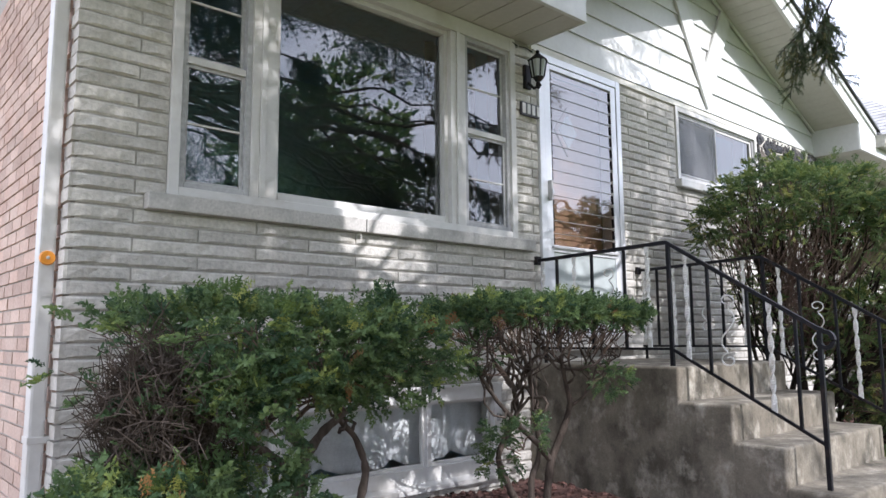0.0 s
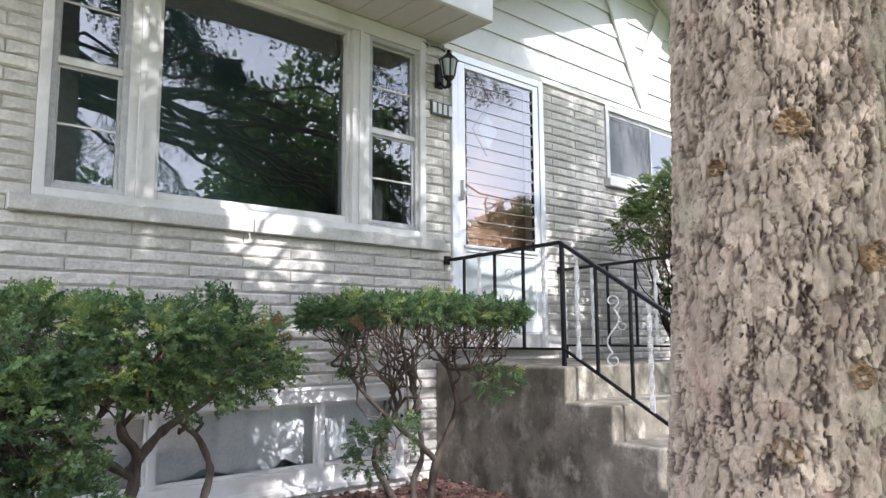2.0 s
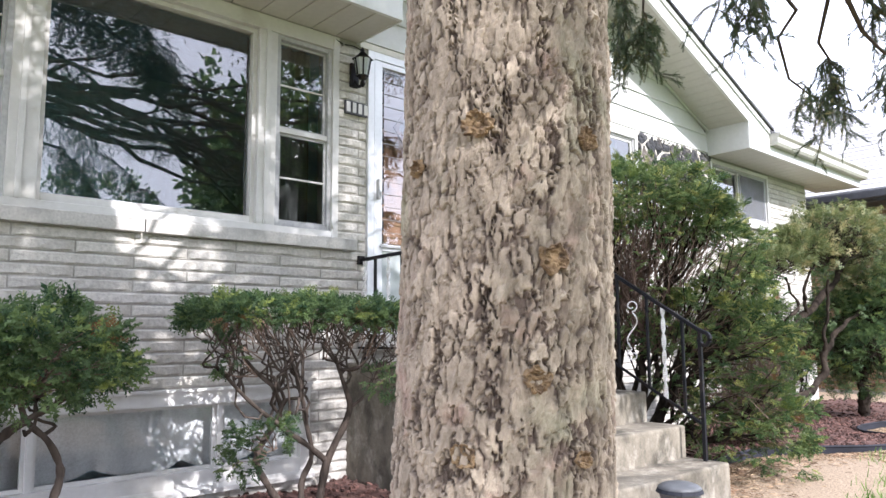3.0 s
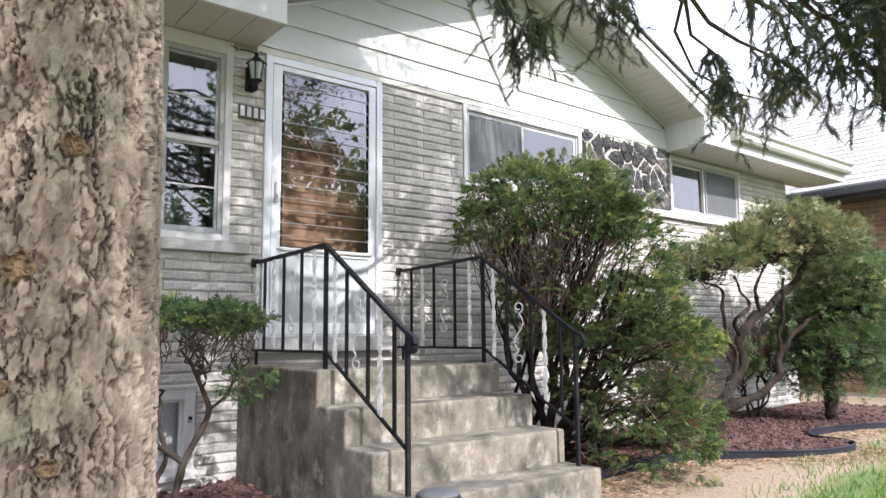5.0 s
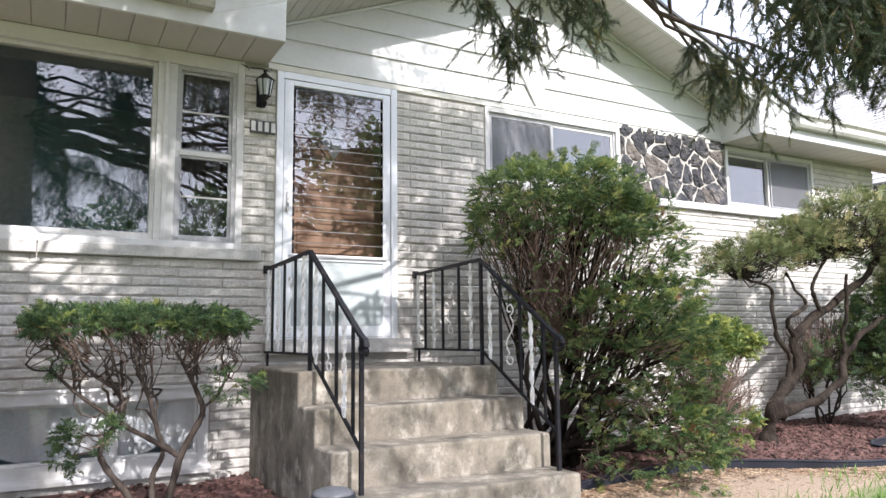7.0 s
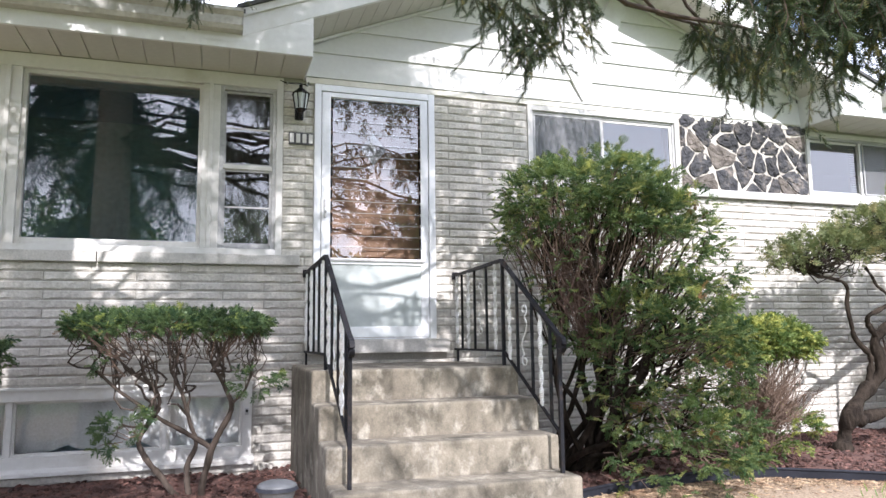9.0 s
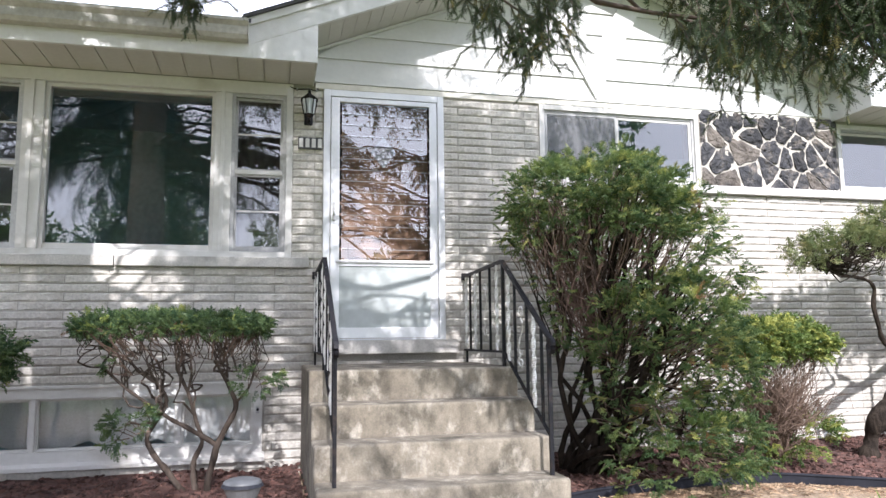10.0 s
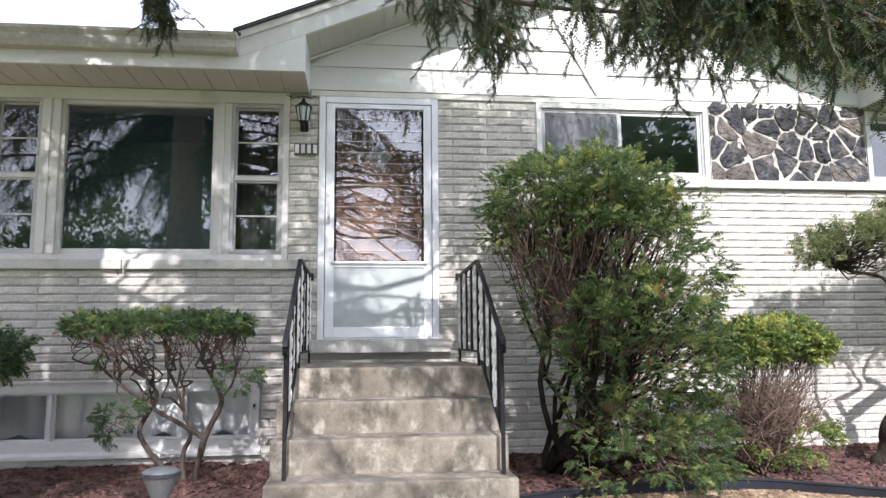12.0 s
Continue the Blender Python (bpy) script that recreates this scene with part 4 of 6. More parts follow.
def scroll(at, height, parent):
    """A flat iron S-scroll with a curl at each end."""
    x, y, z = at
    t = np.linspace(0, 1, 60)
    pts = []
    for s in t:
        if s < 0.38:
            a = (1 - s / 0.38) * 2.2 * np.pi
            r = 0.012 + 0.022 * (s / 0.38)
            pts.append((y - 0.0 + r * math.sin(a), z - height / 2 + 0.045 + 0.9 * r * -math.cos(a) * -1 * 1.3))
        elif s > 0.62:
            q = (s - 0.62) / 0.38
            a = q * 2.2 * np.pi
            r = 0.034 - 0.022 * q
            pts.append((y - r * math.sin(a), z + height / 2 - 0.045 - 0.9 * r * math.cos(a) * 1.3))
        else:
            q = (s - 0.38) / 0.24
            pts.append((y + 0.028 * math.sin(q * 2 * np.pi), z - height / 2 + 0.083 + q * (height - 0.166)))
    h = Heap()
    h.tube([(x, y + (a - y) * 1.45, b) for a, b in pts], 0.0048, 4)
    return part("scroll", h.mesh("scroll"), M_iron_white, parent, "white painted iron scroll")


def railing(x, label):
    ob = thing("stair_railing", (x, 2.15, 0.76), label, "railing", "railings of the front steps")
    yc, yb = 2.13, 1.30
    zt, zb, zs = 1.495, 0.955, 0.86
    h = Heap()
    h.tube([(x, FACE - 0.02, 1.47), (x, yc + 0.01, zt)], 0.0150, 4, flat=1.35)
    part("top_rail", h.mesh("top_rail"), M_iron, ob)
    h = Heap()
    curl = [(x, yb - 0.03 - 0.035 * math.sin(a), zb - 0.045 + 0.04 * math.cos(a)) for a in np.linspace(0, 1.6 * np.pi, 14)]
    h.tube([(x, yc + 0.01, zt), (x, yb + 0.02, zb + 0.02)] + curl, 0.0145, 4, flat=1.35)
    part("hand_rail", h.mesh("hand_rail"), M_iron, ob)
    bar((x, FACE, zs), (x, yc, zs), 0.0078, "bottom_rail", ob, M_iron)
    bar((x, yc, zs), (x, yb, 0.39), 0.0078, "bottom_rail", ob, M_iron)
    for y, lo, hi in ((yc, 0.755, zt), (yb, 0.17, zb)):
        bar((x, y, lo), (x, y, hi), 0.0108, "post", ob, M_iron)
    bar((x, FACE - 0.07, 0.755), (x, FACE - 0.07, zs), 0.008, "foot", ob, M_iron)
    part("wall_flange", boxed(x - 0.025, x + 0.025, FACE - 0.03, FACE + 0.0, 1.44, 1.5, 0.004), M_iron, ob)
    for f, kind in ((0.06, "w"), (0.18, "b"), (0.32, "w"), (0.46, "b"), (0.58, "s"), (0.70, "b"), (0.86, "w")):
        y = FACE + (yc - FACE) * f
        top = 1.47 + (zt - 1.47) * f
        if kind == "b":
            bar((x, y, zs), (x, y, top), 0.0080, "baluster", ob, M_iron)
        elif kind == "w":
            twisted_bar((x, y, zs), (x, y, top), ob)
        else:
            scroll((x, y, (zs + top) / 2), 0.42, ob)
    for f, kind in ((0.13, "w"), (0.29, "b"), (0.42, "s"), (0.56, "b"), (0.70, "w"), (0.86, "b")):
        y = yc + (yb - yc) * f
        lo, top = zs + (0.39 - zs) * f, zt + (zb - zt) * f
        if kind == "b":
            bar((x, y, lo), (x, y, top), 0.0080, "baluster", ob, M_iron)
        elif kind == "w":
            twisted_bar((x, y, lo), (x, y, top), ob)
        else:
            scroll((x, y, (lo + top) / 2), 0.42, ob)
    return ob


railing(3.925, "black iron stair railing with white twisted balusters")
railing(5.165, "black iron stair railing with white twisted balusters beside the yew")


# ---- small things on the facade ----
def wall_lantern():
    x, y, z = 3.855, 3.05, 2.80
    ob = thing("wall_lantern", (x, FACE, z), "black metal wall lantern with glass panes beside the door", "lantern")
    part("back_plate", boxed(x - 0.035, x + 0.035, FACE - 0.03, FACE, z - 0.09, z + 0.09, 0.012), M_iron, ob)
    h = Heap()
    h.tube([(x, FACE - 0.02, z - 0.04), (x, FACE - 0.08, z - 0.10), (x, y - 0.02, z - 0.09), (x, y, z - 0.03)], 0.011, 8)
    part("arm", h.mesh("arm", True), M_iron, ob)

    def cone(r0, r1, z0, z1, name, mat, seg=6):
        bm = bmesh.new()
        bmesh.ops.create_cone(bm, cap_ends=True, segments=seg, radius1=r0, radius2=r1, depth=z1 - z0, matrix=Matrix.Translation((x, y, (z0 + z1) / 2)))
        return part(name, bm, mat, ob)

    cone(0.02, 0.045, z - 0.06, z - 0.03, "cup", M_iron)
    cone(0.042, 0.062, z - 0.03, z + 0.09, "glass_body", M_panel)
    for k in range(6):
        a = k * math.pi / 3
        bar((x + 0.043 * math.cos(a), y + 0.043 * math.sin(a), z - 0.03), (x + 0.064 * math.cos(a), y + 0.064 * math.sin(a), z + 0.09), 0.004, "cage_bar", ob, M_iron)
    cone(0.078, 0.03, z + 0.09, z + 0.13, "roof_cap", M_iron)
    cone(0.03, 0.012, z + 0.13, z + 0.15, "cap_top", M_iron)
    part("finial", uv_ball((x, y, z + 0.16), 0.014), M_iron, ob)
    part("drop_finial", uv_ball((x, y, z - 0.085), 0.018, 1.6), M_iron, ob)


wall_lantern()


def lantern_cable():
    """The thin cable that feeds the lantern, clipped along the top of the pier."""
    h = Heap()
    h.tube(smooth_line([(3.70, FACE - 0.012, 3.03), (3.76, FACE - 0.016, 3.012), (3.85, FACE - 0.018, 3.018), (3.92, FACE - 0.016, 3.008), (3.93, FACE - 0.012, 3.035)], 30), 0.004, 6)
    ob = thing("lantern_cable", (3.85, FACE, 3.01), "thin dark cable clipped above the wall lantern", "cable")
    part("cable", h.mesh("cable", True), M_iron, ob)
    for x in (3.76, 3.92):
        part("clip", boxed(x - 0.006, x + 0.006, FACE - 0.024, FACE + 0.002, 3.0, 3.024, 0.002), M_grey_trim, ob)


lantern_cable()


def number_plate():
    ob = thing("number_plate", (3.87, FACE, 2.55), "dark plate with pale bars on the brick pier", "sign")
    part("plate", boxed(3.775, 3.968, FACE - 0.03, FACE - 0.008, 2.508, 2.605, 0.004), M_dark_trim, ob, "black backing plate")
    for k in range(4):
        xc = 3.798 + k * 0.05
        part("bar", boxed(xc - 0.016, xc + 0.016, FACE - 0.035, FACE - 0.03, 2.520, 2.594, 0.002), M_white, ob, "pale plain bar")


number_plate()


def downspout():
    x, y = LEFT - 0.05, FACE + 0.16
    ob = thing("downspout", (x, y, 0), "white metal downspout at the corner of the house", "downspout")
    bm = boxed(x - 0.033, x + 0.033, y - 0.045, y + 0.045, -0.02, 3.1, 0.012)
    part("pipe", bm, M_white, ob)
    for z in (0.5, 2.6):
        part("strap", boxed(x - 0.036, x + 0.06, y - 0.048, y + 0.048, z, z + 0.03, 0.003), M_white, ob)
    m, t, b = nodes_of("orange_plastic")
    b.inputs["Base Color"].default_value, b.inputs["Roughness"].default_value = (0.75, 0.28, 0.02, 1), 0.4
    bm = bmesh.new()
    bmesh.ops.create_cone(bm, cap_ends=True, segments=20, radius1=0.033, radius2=0.029, depth=0.014, matrix=Matrix.Translation((x, y - 0.051, 1.29)) @ Matrix.Rotation(radians(90), 4, "X"))
    part("orange_cap", bm, m, ob, "round orange cap")
    part("cap_centre", uv_ball((x, y - 0.058, 1.29), 0.008), M_white, ob)


downspout()


def path_light():
    x, y = 3.48, 0.49
    ob = thing("path_light", (x, y, -0.05), "small grey solar path light on a stake", "garden light")

    def cone(r0, r1, z0, z1, name, mat, seg=20):
        bm = bmesh.new()
        bmesh.ops.create_cone(bm, cap_ends=True, segments=seg, radius1=r0, radius2=r1, depth=z1 - z0, matrix=Matrix.Translation((x, y, (z0 + z1) / 2)))
        part(name, bm, mat, ob)

    cone(0.012, 0.012, -0.1, 0.27, "stake", M_iron, 10)
    cone(0.035, 0.078, 0.26, 0.365, "shade", M_lamp_shade)
    cone(0.086, 0.08, 0.365, 0.378, "rim", M_plastic)
    part("solar_cap", uv_ball((x, y, 0.378), 0.08, 0.3), M_lamp_shade, ob, "grey domed cap", True)


path_light()


# ---- stone panel ----
def stone_panel():
    x0, x1, z0, z1 = STONE
    wall = part("stone_panel", boxed(x0, x1, FACE - 0.004, FACE + 0.02, z0, z1, 0), M_stone_joint, None, "panel of dark irregular stones in pale mortar", kind="structure")
    r = random.Random(5)
    seeds = []
    while len(seeds) < 32:
        s = (r.uniform(x0, x1), r.uniform(z0, z1))
        near = 0.085 + 0.15 * r.random()
        if all(math.hypot((s[0] - q[0]) * 0.85, s[1] - q[1]) > near for q in seeds):
            seeds.append(s)
    for i, (sx, sz) in enumerate(seeds):
        poly = [(x0 + 0.004, z0 + 0.004), (x1 - 0.004, z0 + 0.004), (x1 - 0.004, z1 - 0.004), (x0 + 0.004, z1 - 0.004)]
        for k, (tx, tz) in enumerate(seeds):
            if k == i:
                continue
            mx_, mz_ = (sx + tx) / 2, (sz + tz) / 2
            nx_, nz_ = tx - sx, tz - sz
            ln = math.hypot(nx_, nz_)
            nx_, nz_ = nx_ / ln, nz_ / ln
            gap = 0.004 + 0.016 * noise.noise((mx_ * 9, mz_ * 9, 2))
            out = []
            for a, b in zip(poly, poly[1:] + poly[:1]):
                da = (a[0] - mx_) * nx_ + (a[1] - mz_) * nz_ + gap
                db = (b[0] - mx_) * nx_ + (b[1] - mz_) * nz_ + gap
                if da <= 0:
                    out.append(a)
                if da * db < 0:
                    f = da / (da - db)
                    out.append((a[0] + (b[0] - a[0]) * f, a[1] + (b[1] - a[1]) * f))
            poly = out
            if len(poly) < 3:
                break
        if len(poly) < 3:
            continue
        cx, cz = sum(p[0] for p in poly) / len(poly), sum(p[1] for p in poly) / len(poly)
        fine = []
        for a, b in zip(poly, poly[1:] + poly[:1]):
            for f in (0.0, 0.2, 0.4, 0.6, 0.8):
                px, pz = a[0] + (b[0] - a[0]) * f, a[1] + (b[1] - a[1]) * f
                s = 1.0 + 0.19 * noise.noise((px * 11, pz * 11, 4 + i)) + 0.11 * noise.noise((px * 40, pz * 40, 6 + i)) - (0.06 if f == 0 else 0.0)
                fine.append((min(max(cx + (px - cx) * s, x0 + 0.003), x1 - 0.003), min(max(cz + (pz - cz) * s, z0 + 0.003), z1 - 0.003)))
        bm = bmesh.new()
        back = [bm.verts.new((px, FACE, pz)) for px, pz in fine]
        n, rims = len(fine), [back]
        tilt, lean = r.uniform(-0.05, 0.05), r.uniform(-0.07, 0.03)
        for q, proud in ((0.955, 0.012), (0.7, 0.018), (0.38, 0.020)):
            rim = []
            for px, pz in fine:
                u, w = cx + (px - cx) * q, cz + (pz - cz) * q
                rim.append(bm.verts.new((u, FACE - proud - tilt * (u - cx) - lean * (w - cz) + 0.020 * noise.noise((u * 15, w * 15, i)) + 0.013 * noise.noise((u * 42, w * 42, 7)), w)))
            rims.append(rim)
        mid = bm.verts.new((cx, FACE - 0.02 + 0.01 * r.uniform(-1, 1), cz))
        for k in range(n):
            for lo, hi in zip(rims, rims[1:]):
                bm.faces.new((lo[k], lo[(k + 1) % n], hi[(k + 1) % n], hi[k]))
            bm.faces.new((rims[-1][k], rims[-1][(k + 1) % n], mid))
        bmesh.ops.recalc_face_normals(bm, faces=bm.faces[:])
        part("stone", bm, M_stone_tan if r.random() < 0.16 else M_stone, wall)


stone_panel()


# ---- the neighbour's house ----
def neighbour():
    ob = thing("neighbour_house", (17.0, 3.0, 0), "brown brick house with a grey hipped shingle roof next door", "house")
    x0, x1, y0, y1, e = 14.0, 22.0, 1.8, 13.0, 3.0
    wall = part("wall", boxed(x0, x1, y0, y1, -0.3, e, 0), M_mortar, ob)
    h = Heap()
    rows = int(3.2 / 0.075)
    for k in range(rows):
        z = k * 0.075
        for j in range(int((y1 - y0) / 0.215)):
            y = y0 + (j + (0.5 if k % 2 else 0)) * 0.215
            v = [(x0 - 0.008, y, z), (x0 - 0.008, y + 0.205, z), (x0 - 0.008, y + 0.205, z + 0.065), (x0 - 0.008, y, z + 0.065), (x0, y, z), (x0, y + 0.205, z), (x0, y + 0.205, z + 0.065), (x0, y, z + 0.065)]
            h.add(v, np.array([(0, 3, 2, 1), (0, 1, 5, 4), (2, 3, 7, 6), (1, 2, 6, 5), (0, 4, 7, 3)]))
    part("bricks", h.mesh("bricks"), M_brown_brick, wall, "brown brick facing", kind="stuff")
    o = 0.55
    part("fascia", boxed(x0 - o, x1 + o, y0 - o, y1 + o, e - 0.02, e + 0.17, 0.01), M_dark_trim, ob, "dark metal fascia and gutter")
    part("gutter", boxed(x0 - o - 0.1, x0 - o, y0 - o, y1 + o, e + 0.03, e + 0.16, 0.02), M_dark_trim, ob)
    # Hipped roof with courses of shingles.
    rx, ya, yb, rz = 18.0, 5.7, y1 - 3.9, 6.6
    bm = bmesh.new()
    c = [bm.verts.new(p) for p in ((x0 - o - 0.04, y0 - o - 0.04, e + 0.17), (x1 + o, y0 - o - 0.04, e + 0.17), (x1 + o, y1 + o, e + 0.17), (x0 - o - 0.04, y1 + o, e + 0.17), (rx, ya, rz), (rx, yb, rz))]
    for f in ((0, 1, 4), (1, 2, 5, 4), (2, 3, 5), (3, 0, 4, 5), (0, 3, 2, 1)):
        bm.faces.new([c[k] for k in f])
    bmesh.ops.recalc_face_normals(bm, faces=bm.faces[:])
    roof = part("roof", bm, M_roof, ob, "grey asphalt shingle roof")
    h = Heap()
    xa, za = x0 - o - 0.04, e + 0.17
    n = 34
    for k in range(n):
        f0, f1 = k / n, (k + 1.25) / n
        for lo in np.arange(0, 1, 0.03):
            hi = lo + 0.0302
            def at(f, s, up):
                a = np.array([xa, y0 - o, za]) * (1 - f) + np.array([rx, ya, rz]) * f
                b = np.array([xa, y1 + o, za]) * (1 - f) + np.array([rx, yb, rz]) * f
                p = a + (b - a) * s
                return p + (-0.25 * up, 0, up)
            h.add([at(f0, lo, 0.02), at(f0, hi, 0.02), at(min(f1, 1), hi, 0.006), at(min(f1, 1), lo, 0.006), at(f0, lo, 0.0), at(f0, hi, 0.0)], np.array([(0, 1, 2, 3), (4, 5, 1, 0)]))
    part("shingles", h.mesh("shingles"), M_roof, roof, "rows of grey shingles", kind="stuff")


neighbour()


# ---- shrubs ----
YEW = spray(0.25, 0.06, 3)
YEWS = []
for k in range(4):
    shaken = np.random.default_rng(40 + k).normal(0, 1, YEW[0].shape) * (0.035, 0.05, 0.07)
    YEWS.append((YEW[0] * (1, 1 - 0.12 * k, 1) + shaken, YEW[1]))
YEW_FAR = spray(0.28, 0.07, 2)
SPRUCE = sprig(5, 0.25, 0.068, 0.1, 0.3, 0.85)
SPRUCE_FAR = sprig(4, 0.19, 0.05, 0.15, 0.3, 0.95)


def clumps(centers, outs, per, spread, rng, up=0.3):
    """Sprigs round many clump centres: places and ways."""
    n = len(centers)
    way = np.repeat(outs, per, 0) + rng.normal(0, 0.75, (n * per, 3)) + (0, 0, up)
    way /= np.linalg.norm(way, axis=1, keepdims=True)
    pos = np.repeat(centers, per, 0) + way * rng.random((n * per, 1)) * spread
    return pos, way


def lumps(p, scale=3.0, amp=0.12):
    return np.array([1 + amp * noise.noise(Vector(q) * scale) * 2 for q in p])


def shell(n, center, radii, rng, power=3.0, low=-1.0, high=1.0, thick=0.25):
    """Points in the outer skin of a rounded box, with outward ways."""
    d = rng.normal(size=(n * 2, 3))
    d /= np.linalg.norm(d, axis=1, keepdims=True)
    d = d[(d[:, 2] > low) & (d[:, 2] < high)][:n]
    k = 1 / ((np.abs(d) ** power).sum(1) ** (1 / power))
    q = d * k[:, None]
    q *= (1 - thick * rng.random((len(q), 1)) ** 1.5) * lumps(q * radii + center, 3.5, 0.09)[:, None]
    return np.asarray(center) + q * radii, d


def shrub(name, label, base, blobs, per, size, leaf_mat, wood_mat, stems, forks, r0, rng, template=YEW, spread=0.09, targets=70, wob=0.1, twigs=2, rise=0.55, more=None, flat=0.45, lift=0.3, keep=None, tiers=0.0, lines=()):
    """A shrub: blobs of (centre, radii, count, lowest, power); its stems reach into the foliage.
    keep: tells which foliage stands; tiers: the height of its layers; lines: contorted stems of known course."""
    ob = thing(name, base[0], label, "shrub")
    pts, outs = [], []
    for c, r, n, low, power in blobs:
        p, d = shell(n, np.array(c), np.array(r), rng, power, low)
        pts.append(p), outs.append(d)
    pts, outs = np.concatenate(pts), np.concatenate(outs)
    if keep is not None:
        ok = np.array([keep(*p) for p in pts])
        pts, outs = pts[ok], outs[ok]
    if tiers:
        drift = np.array([noise.noise((x * 2.5, y * 2.5, 1.0)) for x, y, z in pts]) * tiers
        level = np.round((pts[:, 2] + drift) / tiers) * tiers - drift
        pts[:, 2] += (level - pts[:, 2]) * 0.82
    ends = pts[rng.permutation(len(pts))[:targets]]
    heaps, fine = [], Heap()
    if lines:
        trained(heaps, fine, lines, ends, rng, forks, wob)
    else:
        woody(heaps, fine, base, ends, rng, r0, stems, forks, wob, rise)
    for h, made in heaps:
        stem = part("stem", h.mesh("stem", True), wood_mat, ob, "bare twisting stem")
        for k in made:
            part("branch", k.mesh("branch", True), wood_mat, stem)
    part("end_growth", fine.mesh("end_growth", True), wood_mat, ob, "thin forking branch ends", kind="stuff")
    if twigs:
        h = Heap()
        pick = rng.permutation(len(pts))[: len(pts) // twigs]
        near = ends[np.argmin(((pts[pick][:, None] - ends[None]) ** 2).sum(-1), 1)]
        for p, e in zip(pts[pick], near):
            inner = e + (np.array(base[0]) + (0, 0, 0.5) - e) * (0.15 + 0.25 * rng.random())
            h.tube(limb_path(inner, p, rng, 0.08, 4), np.linspace(0.004, 0.0015, 4), 3)
        part("twig_growth", h.mesh("twig_growth"), M_twig, ob, "thin brown twigs", kind="stuff")
    h = Heap()
    pos, way = clumps(pts, outs, per, spread, rng, lift)
    for k in range(4):
        h.scatter(YEWS[k], pos[k::4], way[k::4], rng.uniform(0.55, 1.3, len(pos[k::4])) * size, rng, flat)
    part("crown", h.mesh("crown"), leaf_mat, ob, "dense short-needled foliage", kind="stuff")
    pick = rng.permutation(len(pts))[: len(pts) // 70]
    pos, way = clumps(pts[pick], outs[pick], 4, spread, rng)
    h = Heap()
    h.scatter(template, pos, way, rng.uniform(0.7, 1.2, len(pos)) * size, rng, 0.6)
    part("dry_growth", h.mesh("dry_growth"), M_dry, ob, "a few dry brown tips", kind="stuff")
    if more is not None:
        more(ob, pts, outs)
    return ob


def young_tips(share, size):
    def add(ob, pts, outs):
        pick = np.where((outs[:, 2] > 0.45) & (rng.random(len(pts)) < share))[0]
        if not len(pick):
            return
        pos, way = clumps(pts[pick] + outs[pick] * 0.03, outs[pick] + (0, 0, 0.4), 4, 0.05, rng, 0.6)
        h = Heap()
        h.scatter(YEW, pos, way, rng.uniform(0.7, 1.2, len(pos)) * size, rng, 0.6)
        part("young_growth", h.mesh("young_growth"), M_yew_young, ob, "yellow-green young shoots", kind="stuff")
    return add


def bare_twigs(center, reach, count, spots, radius=0.0042, mat=M_twig):
    """A thicket of bare brown twigs where the light never reached."""
    def add(ob, pts, outs):
        h = Heap()
        for k in range(count):
            s = spots[k % len(spots)]
            to = np.array(center) + np.array(reach) * rng.normal(0, 0.55, 3)
            h.tube(limb_path(np.array(s) + rng.normal(0, 0.04, 3), to, rng, 0.10, 7), np.linspace(radius, 0.0014, 7), 4)
        part("bare_growth", h.mesh("bare_growth"), mat, ob, "thicket of bare brown twigs", kind="stuff")
    return add


def both(*adders):
    def add(ob, pts, outs):
        for one in adders:
            one(ob, pts, outs)
    return add


def hedge_stands(x, y, z):
    """The hedge has a bare brown patch near the house corner, and its stems stand open below the crown."""
    patch = x < 0.93 + 0.2 * (y - 1.9) + 0.12 * noise.noise((x * 9, y * 9, z * 9)) and 0.60 < z < 0.95
    under = x > 1.12 + 0.5 * (y - 1.9) and 0.34 < z < 0.73
    return not (patch or under) or noise.noise((x * 23, y * 23, z * 23)) > (0.5 if patch else 0.34)


